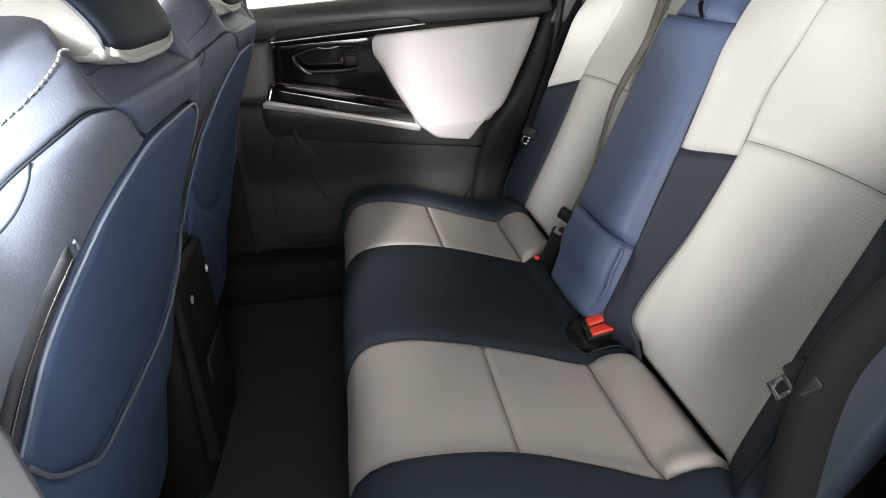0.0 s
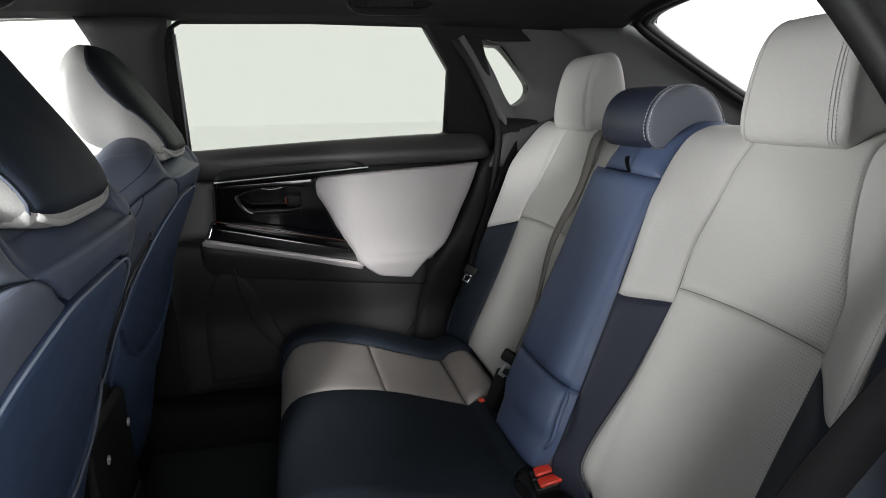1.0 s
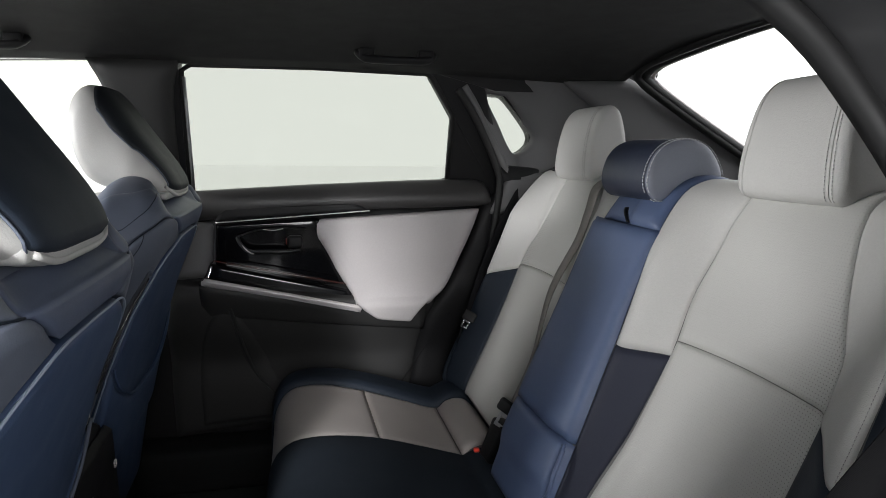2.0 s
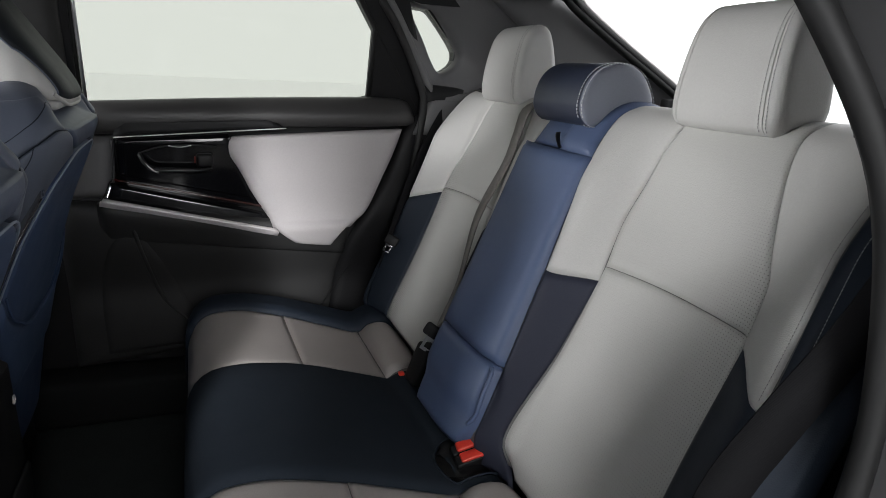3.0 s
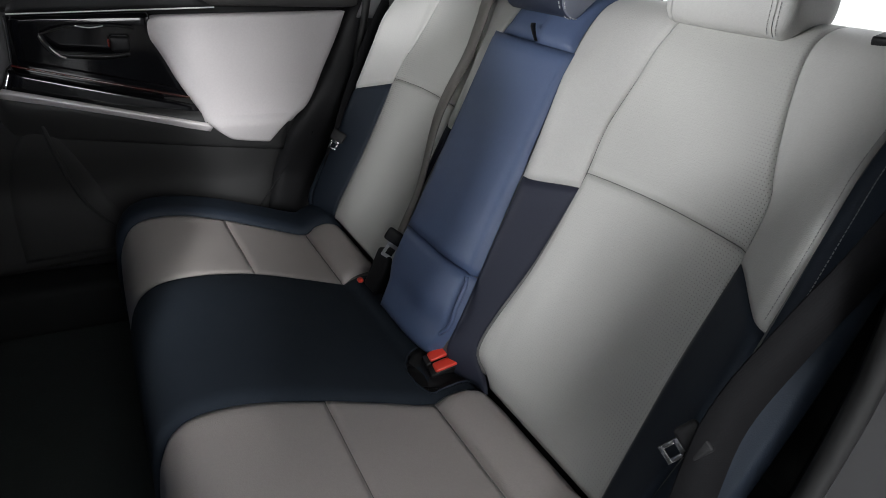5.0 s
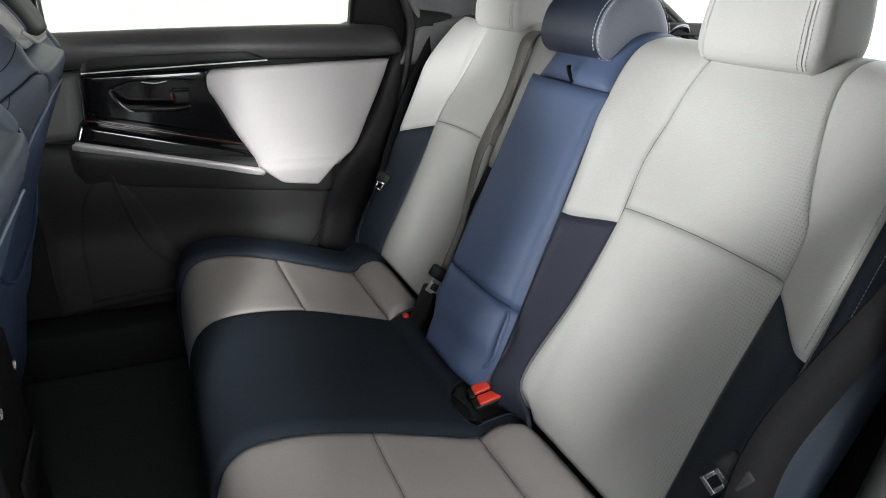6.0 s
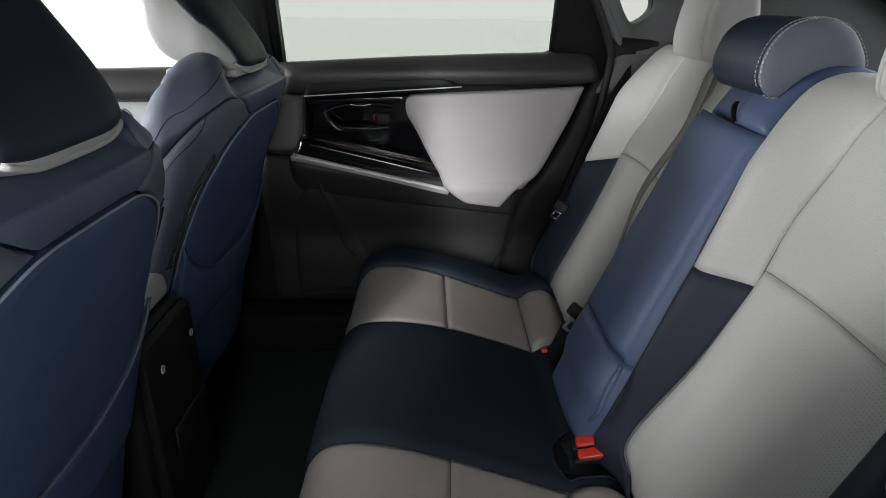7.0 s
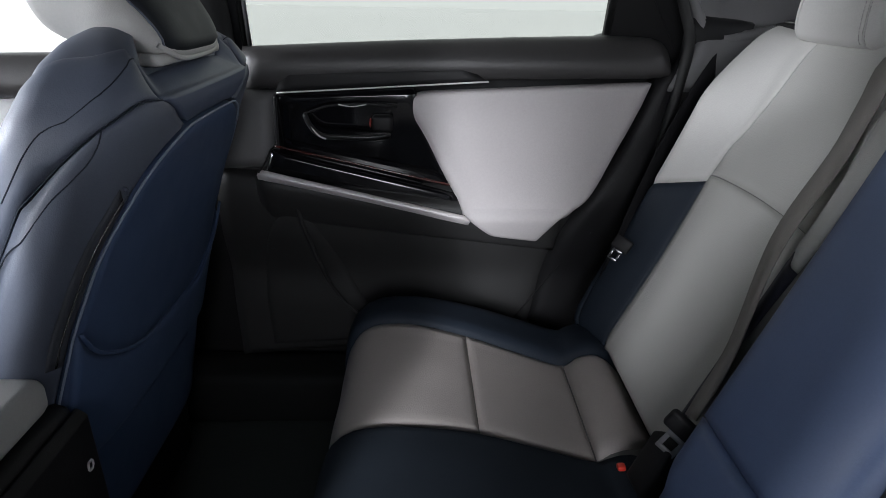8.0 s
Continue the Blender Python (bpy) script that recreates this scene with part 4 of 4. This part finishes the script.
part("cheek_corner", tube("cheek_corner", [(-0.231, 0.598, 0.551), (-0.222, 0.612, 0.562), (-0.214, 0.630, 0.585), (-0.206, 0.648, 0.60), (-0.204, 0.652, 0.684)], 0.0022, DARKCHROME, 8, 24), DARKCHROME, door)

def S_arm(u, v):
    y = S_door(u, v)[1] - 0.028 * math.exp(-((v - 0.485) / 0.075) ** 2) - 0.012 - 0.012 * bump((0.492 - v) / 0.022)
    return (u, y, v)
part("pale_panel", ruled("pale_panel", [(0.066, 0.691), (0.040, 0.681), (0.042, 0.660), (0.062, 0.628), (0.122, 0.530), (0.148, 0.476), (0.192, 0.436), (0.215, 0.428)], [(0.488, 0.714), (0.470, 0.665), (0.440, 0.605), (0.376, 0.506), (0.326, 0.470), (0.288, 0.417)], S_arm, PANELGREY, 56, 28, 0.008, 0.012, 0.03, 1), PANELGREY, door, "pale fabric door panel")
part("lower_card", ruled("lower_card", [(-0.33, 0.10), (-0.33, 0.35), (-0.32, 0.548)], [(0.30, 0.16), (0.33, 0.33), (0.37, 0.50)], S_door, PLASTIC, 26, 26, 0.010, 0.03, 0.03, 1, base=-0.006), PLASTIC, door)
part("armrest_shell", ruled("armrest_shell", [(-0.24, 0.445), (-0.242, 0.54)], [(0.33, 0.385), (0.33, 0.468)], lambda u, v: (u, 0.655 - 0.040 * bump((v - 0.40 + 0.13 * u) / 0.10), v), PLASTIC, 10, 28, 0.010, 0.025, 0.03, 1), PLASTIC, door)
part("rear_edge", ruled("rear_edge", [(0.30, 0.20), (0.335, 0.40), (0.388, 0.50), (0.455, 0.61), (0.50, 0.715)], [(0.40, 0.16), (0.46, 0.40), (0.495, 0.52), (0.53, 0.63), (0.54, 0.76)], S_door, BLACK, 26, 8, 0.012, 0.03, 0.03, 1), BLACK, door)
part("map_pocket", ruled("map_pocket", [(-0.262, 0.13), (-0.262, 0.30), (-0.235, 0.42), (-0.19, 0.475)], [(0.02, 0.15), (-0.06, 0.27), (-0.12, 0.40), (-0.165, 0.47)], S_door, PLASTIC, 22, 14, 0.007, 0.02, 0.02, 1, base=0.002), PLASTIC, door, "moulded door pocket")
part("pocket_edge", tube("pocket_edge", [np.array(S_door(x, z)) + np.array((0, -0.014, 0)) for x, z in ((-0.172, 0.475), (-0.155, 0.40), (-0.118, 0.28), (-0.05, 0.20))], 0.006, PLASTIC, 8, 30, flat=0.6), PLASTIC, door)
part("card_seam", tube("card_seam", [np.array(S_door(x, z)) + np.array((0, -0.0125, 0)) for x, z in ((0.262, 0.205), (0.288, 0.243), (0.348, 0.335), (0.402, 0.430))], 0.0016, BLACK, 6, 30), BLACK, door)
# inner handle
cup = part("handle_cup", ruled("handle_cup", [(-0.150, 0.655), (-0.140, 0.628), (-0.115, 0.605)], [(0.030, 0.662), (0.020, 0.63), (0.015, 0.602)], lambda u, v: (u, S_door(u, v)[1] + 0.004, v), BLACK, 14, 16, 0.001, 0.02, 0.01, 1, base=0.003), BLACK, door, "black handle cup")
part("handle_rim", tube("handle_rim", [(-0.150, 0.640, 0.652), (-0.100, 0.636, 0.668), (-0.03, 0.634, 0.672), (0.02, 0.636, 0.668)], 0.002, BLACK, 8, 24), BLACK, door)
lever = part("lever", tube("lever", [(-0.148, 0.640, 0.650), (-0.138, 0.632, 0.632), (-0.118, 0.626, 0.616), (-0.08, 0.624, 0.613), (-0.03, 0.626, 0.612), (0.008, 0.632, 0.616)], 0.0085, DARKCHROME, 10, 30, flat=0.55), DARKCHROME, door, "smoked chrome pull lever")
part("lever_tip", tube("lever_tip", [(-0.140, 0.630, 0.638), (-0.130, 0.623, 0.625), (-0.118, 0.618, 0.615), (-0.108, 0.617, 0.611)], 0.0032, SILVER, 8, 16, flat=0.5), SILVER, lever, "bright lever tip")
# a thin silver cord models the highlight over the handle
part("handle_glint", tube("handle_glint", [(-0.085, 0.632, 0.671), (-0.06, 0.630, 0.668), (-0.035, 0.632, 0.672)], 0.0012, SILVER, 6, 10), SILVER, door)
knob = part("lock_knob", rbox(-0.026, 0.012, 0.632, 0.655, 0.620, 0.652, 0.007), BLACK, door)
part("lock_mark", rbox(-0.030, -0.027, 0.631, 0.65, 0.630, 0.645, 0.0012, 1), DULLRED, knob, "red lock mark")

# sill trim and rear of the far doorway
tagged(part("sill_trim", rbox(-0.62, 0.45, 0.62, 0.74, -0.02, 0.10, 0.02, 3), NEARTRIM, None), "black plastic door sill", "trim", kind="structure")
def S_fq(u, v):
    return (u, 0.672 + lean_in(v), v)
tagged(part("door_jamb", ruled("door_jamb", [(0.395, -0.02), (0.455, 0.35), (0.505, 0.55), (0.545, 0.77), (0.53, 0.83)], [(0.62, -0.02), (0.65, 0.35), (0.66, 0.55), (0.66, 0.70), (0.66, 0.82)], S_fq, BLACK, 30, 8, 0.015, 0.04, 0.02, 1), BLACK, None), "black trim between door and bench", "trim", kind="structure")
tagged(part("door_seal", tube("door_seal", [(0.385, 0.66, 0.05), (0.45, 0.655, 0.35), (0.505, 0.652, 0.55), (0.545, 0.655, 0.76), (0.53, 0.655, 0.84), (0.47, 0.645, 0.96), (0.42, 0.635, 1.03)], 0.010, RUBBER, 8, 50), RUBBER, None), "black rubber door seal", "seal", kind="structure")

# ---- front seats ----
HZ = [0.10, 0.30, 0.40, 0.50, 0.58, 0.66, 0.70, 0.735, 0.762, 0.786, 0.806, 0.822]
HR = [-0.383, -0.350, -0.328, -0.300, -0.273, -0.240, -0.222, -0.208, -0.208, -0.222, -0.248, -0.275]
HF = [-0.56, -0.53, -0.50, -0.465, -0.435, -0.405, -0.388, -0.372, -0.358, -0.345, -0.330, -0.305]
HW = [0.245, 0.270, 0.285, 0.288, 0.282, 0.270, 0.262, 0.250, 0.232, 0.205, 0.165, 0.110]
KU = 0.22

def seat_surface(yc, s, dx=0.0):
    """u runs round the section from the middle of the back (KU metres a radian), positive towards the door; v is the height."""
    def S(u, v):
        a = u / KU
        xr, xf, w = np.interp(v, HZ, HR), np.interp(v, HZ, HF), np.interp(v, HZ, HW)
        cx, hx = dx + (xr + xf) / 2, (xr - xf) / 2
        c, d = math.cos(a), math.sin(a)
        e = 0.52
        if dx and d < 0:
            w = w * (0.97 - 0.25 * bump((v - 0.66) / 0.12))
        if abs(a) < 1.0:
            # the back dips behind the head restraint
            v = v - 0.034 * bump((v - 0.735) / 0.06) * (1 - bump((abs(a) - 0.55) / 0.40))
        return (cx + hx * math.copysign(abs(c) ** e, c), yc + s * w * math.copysign(abs(d) ** e, d), v)
    return S

def front_seat(yc, s, label, dx=0.0):
    seat = thing("front_seat", (-0.6, yc, -0.02), label, "car seat", "front seats")
    S = seat_surface(yc, s, dx)
    f = s
    q = 0.80 * KU
    EDGE = [(1.02, 0.39), (0.94, 0.464), (0.85, 0.542), (0.735, 0.603), (0.57, 0.645), (0.45, 0.670), (0.30, 0.690), (0.14, 0.705), (0.02, 0.708)]
    def side(k, line, da=0.0, dv=0.0):
        return [(k * KU * (a + da), v + dv) for a, v in line]
    def cord(name, line, lift, r, mat, label="", n=40):
        part(name, tube(name, [np.array(S(*p)) + lift * f * normal_of(S, *p) for p in spline(line, n)], r, mat, 8), mat, seat, label)
    part("back_panel", ruled("back_panel", side(-1, EDGE), side(1, EDGE), S, DEEP, 44, 30, 0.006, 0.014, 0.02, f, wrinkle=0.002), DEEP, seat, "deep blue seat back")
    cord("piping", side(-1, EDGE, 0.015, 0.002) + side(1, EDGE, 0.015, 0.002)[::-1], 0.0050, 0.0015, BLUETHREAD, "light blue piping", 90)
    # map pocket: its mouth sags in the middle
    mouth = [(-q * 1.12, 0.508), (-q * 0.85, 0.470), (-q * 0.5, 0.440), (-q * 0.15, 0.412), (q * 0.08, 0.404), (q * 0.32, 0.406), (q * 0.55, 0.432), (q * 0.88, 0.464), (q * 1.14, 0.498)]
    part("pocket", ruled("pocket", [(u, v - 0.004) for u, v in mouth], [(u * 1.05, 0.30) for u, v in mouth], S, DEEP, 40, 16, 0.006, 0.012, 0.012, f, base=0.007), DEEP, seat, "deep blue map pocket")
    cord("pocket_edge", mouth, 0.0125, 0.0026, COVER if s < 0 else DEEP, "", 50)
    part("lower_back", ruled("lower_back", [(-q * 1.30, 0.12), (-q * 1.30, 0.386)], [(q * 1.30, 0.12), (q * 1.30, 0.386)], S, DEEP, 16, 26, 0.008, 0.02, 0.02, f, base=-0.002), DEEP, seat)
    SEAM = [(1.64, 0.39), (1.62, 0.50), (1.585, 0.615), (1.555, 0.676), (1.45, 0.708), (1.27, 0.729), (0.97, 0.745), (0.58, 0.761)]
    DIP = [(1.27, 0.729), (1.245, 0.716), (1.275, 0.700), (1.38, 0.682), (1.50, 0.658), (1.575, 0.610), (1.60, 0.52)]
    UPPER = [(0.84, 0.794), (1.00, 0.786), (1.24, 0.770), (1.46, 0.753), (1.60, 0.722), (1.66, 0.66)]
    # sides, shoulders and crown, sewn flush
    for k in (-1, 1):
        part("side_panel", ruled("side_panel", side(k, EDGE[:8], 0.03, 0.004), side(k, SEAM), S, COVER, 40, 18, 0.0026, 0.0042, 0.015, f, wrinkle=0.0012), COVER, seat, "blue-grey side panel")
        part("upper_side", ruled("upper_side", side(k, SEAM, 0.008, 0.0025), side(k, [(2.7, 0.37), (2.7, 0.50), (2.7, 0.60), (2.6, 0.70), (2.4, 0.75), (1.9, 0.785), (1.4, 0.797), (0.92, 0.801)]), S, COVER, 40, 18, 0.0026, 0.0042, 0.015, f, wrinkle=0.001), COVER, seat, "blue-grey bolster")
        part("lower_side", ruled("lower_side", [(k * q * 1.32, 0.12), (k * q * 1.32, 0.380)], [(k * KU * 2.4, 0.12), (k * KU * 2.4, 0.380)], S, BLACK, 12, 12, 0.006, 0.018, 0.02, f), BLACK, seat, "black plastic side cover")
        cord("seam", side(k, SEAM, 0.004, 0.001), 0.0006, 0.0009, NAVY)
        cord("seam", side(k, DIP), 0.0024, 0.0008, NAVY)
        if s > 0:
            cord("seam", side(k, UPPER), 0.0024, 0.0008, NAVY)
        else:
            part("stitching", stitches("stitching", side(k, UPPER), S, THREAD, f, 0.0044, 0.0066, 0.0046, 0.0009), THREAD, seat, "pale contrast stitching")
        # zip in the cover beside the piping
        ZIP = [(0.97, 0.470), (0.90, 0.535), (0.79, 0.600), (0.665, 0.645)]
        part("zip", ruled("zip", side(k, ZIP, 0.02), side(k, [(1.19, 0.470), (1.14, 0.530), (1.00, 0.610), (0.80, 0.664)]), S, ZIPGREY, 20, 5, 0.002, 0.004, 0.004, f, base=0.0040), ZIPGREY, seat, "dark zip in the seat cover")
        cord("zip_teeth", side(k, [(1.085, 0.473), (1.03, 0.532), (0.905, 0.605), (0.745, 0.653)]), 0.0062, 0.0012, SMOKE)
        cord("zip_tab", side(k, [(0.68, 0.655), (0.72, 0.662), (0.755, 0.664)]), 0.0040, 0.0022, COVER, "", 8)
    part("shoulder", ruled("shoulder", [(-KU * 0.15, 0.7115), (0, 0.7135), (KU * 0.15, 0.7115)], [(-KU * 0.89, 0.8005), (0, 0.806), (KU * 0.89, 0.8005)], S, SHOULDER, 24, 20, 0.0026, 0.0042, 0.015, f), SHOULDER, seat, "blue leather shoulder panel")
    part("crown", ruled("crown", [(0.80 * KU, 0.785), (2.4 * KU, 0.772), (3.9 * KU, 0.772), (5.48 * KU, 0.785)], [(0.6 * KU, 0.8215), (2.4 * KU, 0.8215), (3.9 * KU, 0.8215), (5.68 * KU, 0.8215)], S, COVER, 50, 8, 0.001, 0.01, 0.015, f), COVER, seat)
    part("crown", ruled("crown", [(-1.0 * KU, 0.797), (0, 0.801), (1.0 * KU, 0.797)], [(-1.0 * KU, 0.8215), (0, 0.8215), (1.0 * KU, 0.8215)], S, COVER, 20, 6, 0.001, 0.01, 0.015, f), COVER, seat)
    ring = [S(3.1416 * KU * t, 0.820) for t in np.linspace(-1, 1, 40)[:-1]]
    part("crown_cap", loft("crown_cap", [ring, [(p[0] * 0.5 - 0.145 + dx / 2, yc + (p[1] - yc) * 0.5, 0.827) for p in ring]], COVER), COVER, seat)
    front = [[(dx + np.interp(v, HZ, HF) + 0.015 - 0.03 * math.sin(math.pi * t), yc + (t - 0.5) * 1.2 * np.interp(v, HZ, HW), v) for t in np.linspace(0, 1, 9)] for v in np.linspace(0.2, 0.77, 12)]
    part("front_insert", loft("front_insert", front, LIGHT, caps=False, closed=False), LIGHT, seat, "light grey front insert")
    # cushion
    for k in (-1, 1):
        part("cushion_bolster", rbox(-0.98, -0.42, yc + k * 0.215 - 0.055, yc + k * 0.215 + 0.055, 0.10, 0.345, 0.045, 5), LIGHT, seat, "light grey cushion bolster")
    part("cushion", rbox(-0.96, -0.44, yc - 0.158, yc + 0.158, 0.12, 0.315, 0.035, 4), LIGHT, seat)
    part("plinth", rbox(-0.92, -0.40, yc - 0.22, yc + 0.22, -0.02, 0.14, 0.02), BLACK, seat)
    # head restraint, tipped forward
    head = thing("head_restraint", (-0.30, yc, 0.79), "front head restraint with light sides and dark blue back", "head restraint", "front head restraints")
    pts = [(-0.232, 0.778), (-0.224, 0.795), (-0.240, 0.832), (-0.290, 0.905), (-0.330, 0.962), (-0.352, 0.984), (-0.378, 0.980), (-0.398, 0.950), (-0.402, 0.90), (-0.392, 0.845), (-0.365, 0.805), (-0.30, 0.785)]
    dz = -0.010 if dx else 0.0
    pts = [(x + dx, z + dz) for x, z in pts]
    C = np.array((-0.325 + dx, 0.875 + dz))
    def ear(t, w):
        return [(C[0] + (p[0] - C[0]) * w, yc + t, C[1] + (p[1] - C[1]) * w) for p in spline(pts, 48, True)[:-1]]
    # back shell and light sides
    W = 0.119 if s > 0 else 0.135
    part("core", loft("core", [ear(t * W, (1 - 0.35 * abs(t) ** 5)) for t in np.linspace(-1, 1, 19)], LIGHT), LIGHT, head, "light grey sides")
    def S_h(u, v):
        line = HEADLINE
        x, z = np.interp(v, HS, line[:, 0]), np.interp(v, HS, line[:, 1])
        w = 1 - 0.35 * min(1.0, abs(u / W)) ** 5 - 5.0 * max(0.0, abs(u) - W)
        return (C[0] + (x - C[0]) * w, yc + min(max(u, -W), W), C[1] + (z - C[1]) * w)
    HEADLINE = np.array(spline(pts[:6], 60))
    HS = np.concatenate([[0], np.cumsum(np.linalg.norm(np.diff(HEADLINE, axis=0), axis=1))])
    RIM = [(0.104, 0.012), (0.119, 0.055), (0.133, 0.095), (0.152, 0.130), (0.168, 0.165), (0.172, 0.205), (0.150, HS[-1])]
    RIM = [(u * W / 0.135, v) for u, v in RIM]
    part("back_cover", ruled("back_cover", [(-u, v) for u, v in RIM], RIM, S_h, BLACKLEATHER if s > 0 else NAVY, 30, 44, 0.005, 0.008, 0.006, 1), NAVY, head, "dark leather back")
    part("bottom_edge", tube("bottom_edge", [np.array(S_h(*p)) + 0.003 * normal_of(S_h, *p) for p in spline([(-0.100, 0.012), (-0.05, 0.006), (0.05, 0.006), (0.100, 0.012)], 24)], 0.0035, LIGHT, 8), LIGHT, head, "pale lower edge")
    for k in (-1, 1):
        L = [(k * (u + 0.002), v) for u, v in RIM]
        part("edge_seam", tube("edge_seam", [np.array(S_h(*p)) + 0.003 * normal_of(S_h, *p) for p in spline(L, 30)], 0.0014, COVER, 6), COVER, head)
        part("post", tube("post", [(-0.30 + dx, yc + k * 0.06, 0.76), (-0.31 + dx, yc + k * 0.06, 0.83)], 0.006, CHROME, 10), CHROME, head)
        part("guide", rbox(-0.318 + dx, -0.288 + dx, yc + k * 0.06 - 0.013, yc + k * 0.06 + 0.013, 0.785, 0.803, 0.004), BLACK, head)
    part("base_flap", rbox(-0.36 + dx, -0.232 + dx, yc - 0.112, yc + 0.112, 0.776, 0.790, 0.005), LIGHT, head, "light grey underside")
    return seat

front_seat(0.342, 1, "blue leather front passenger seat with light grey front")
front_seat(-0.368, -1, "blue leather driver's seat with light grey front", 0.02)

# ---- console between the front seats ----
con = thing("centre_console", (-0.6, 0.0, -0.02), "black centre console with pale armrest lid", "console")
part("body", rbox(-1.30, -0.325, -0.125, 0.085, -0.02, 0.424, 0.02), BLACK, con)
part("rear_panel", prism("rear_panel", [(-0.325, 0.05), (-0.300, 0.06), (-0.312, 0.405), (-0.325, 0.415)], -0.115, 0.080, BLACK, bevel=0.004), BLACK, con)
part("lid", rbox(-0.62, -0.335, -0.120, 0.062, 0.425, 0.470, 0.016, 4), LIGHT, con, "pale leather armrest lid")
for y in (0.049, -0.075):
    port = [(-0.3035, y + dy, 0.357 + dz) for dy, dz in ((-0.003, -0.0055), (0.003, -0.0055), (0.0048, -0.003), (0.0048, 0.003), (0.003, 0.0055), (-0.003, 0.0055), (-0.0048, 0.003), (-0.0048, -0.003), (-0.003, -0.0055))]
    part("charging_port", tube("charging_port", port, 0.0014, SILVER, 6), SILVER, con, "bright-rimmed charging port")
part("vent_slot", rbox(-0.306, -0.298, -0.07, 0.07, 0.18, 0.24, 0.003, 1), BLACK, con)

# ---- far front door, mirror ----
fdoor = thing("front_door", (-0.9, 0.70, 0.05), "closed front door with pale card and dark top", "car door")
def S_fd(u, v):
    return (u, 0.690 + 0.02 * bump((v - 0.68) / 0.08), v)
part("pale_card", ruled("pale_card", [(-1.45, 0.25), (-1.45, 0.648)], [(-0.44, 0.25), (-0.44, 0.665)], S_fd, FRONTDOOR, 14, 24, 0.012, 0.03, 0.03, 1), FRONTDOOR, fdoor, "pale door card")
part("top_roll", ruled("top_roll", [(-1.45, 0.652), (-1.45, 0.722)], [(-0.44, 0.668), (-0.44, 0.752)], S_fd, SOFT, 10, 24, 0.016, 0.03, 0.03, 1), SOFT, fdoor, "dark top roll")
part("lower_card", ruled("lower_card", [(-1.45, 0.0), (-1.45, 0.245)], [(-0.44, 0.0), (-0.44, 0.245)], S_fd, PLASTIC, 10, 16, 0.008, 0.03, 0.03, 1), PLASTIC, fdoor)
part("silver_strip", tube("silver_strip", [(-1.3, 0.668, 0.658), (-1.0, 0.667, 0.664), (-0.84, 0.668, 0.662)], 0.003, SILVER, 8, 20), SILVER, fdoor, "thin silver strip")
part("silver_strip", tube("silver_strip", [(-1.3, 0.668, 0.682), (-0.9, 0.667, 0.688), (-0.83, 0.668, 0.684), (-0.80, 0.668, 0.666)], 0.0022, SMOKE, 8, 20), SMOKE, fdoor)
mirror = thing("door_mirror", (-1.21, 0.95, 0.66), "silver exterior mirror with black rim outside the front window", "door mirror")
part("housing", rbox(-1.36, -1.16, 0.84, 1.095, 0.658, 0.83, 0.05, 5), PAINT, mirror)
part("rim", tube("rim", [(-1.158, 0.858, 0.682), (-1.158, 1.03, 0.678), (-1.158, 1.082, 0.704), (-1.158, 1.092, 0.755), (-1.158, 1.06, 0.803), (-1.158, 0.99, 0.822), (-1.158, 0.875, 0.814), (-1.158, 0.850, 0.745)], 0.010, BLACK, 8, 40, True), BLACK, mirror)
part("mirror_glass", rbox(-1.164, -1.158, 0.862, 1.068, 0.688, 0.804, 0.0028, 2), CHROME, mirror, "mirror glass")
part("foot", rbox(-1.33, -1.23, 0.74, 0.88, 0.655, 0.69, 0.01), BLACK, mirror)

# ---- roof fittings ----
def grip(x0, x1, y, z):
    g = thing("assist_grip", ((x0 + x1) / 2, y, z), "black folding assist grip under the roof lining", "grip handle", "assist grips")
    part("bar", tube("bar", [(x0, y + 0.012, z + 0.004), (x0 + 0.012, y - 0.004, z - 0.010), (x0 + 0.03, y - 0.008, z - 0.014), ((x0 + x1) / 2, y - 0.009, z - 0.015), (x1 - 0.03, y - 0.008, z - 0.014), (x1 - 0.012, y - 0.004, z - 0.010), (x1, y + 0.012, z + 0.004)], 0.011, BLACK, 10, 40, flat=0.8), BLACK, g)
    for x in (x0 + 0.02, x1 - 0.02):
        part("hinge", rbox(x - 0.018, x + 0.018, y - 0.012, y + 0.02, z - 0.012, z + 0.012, 0.005), BLACK, g)
    return g
grip(0.145, 0.325, 0.50, 1.092)
grip(-0.72, -0.54, 0.50, 1.092)
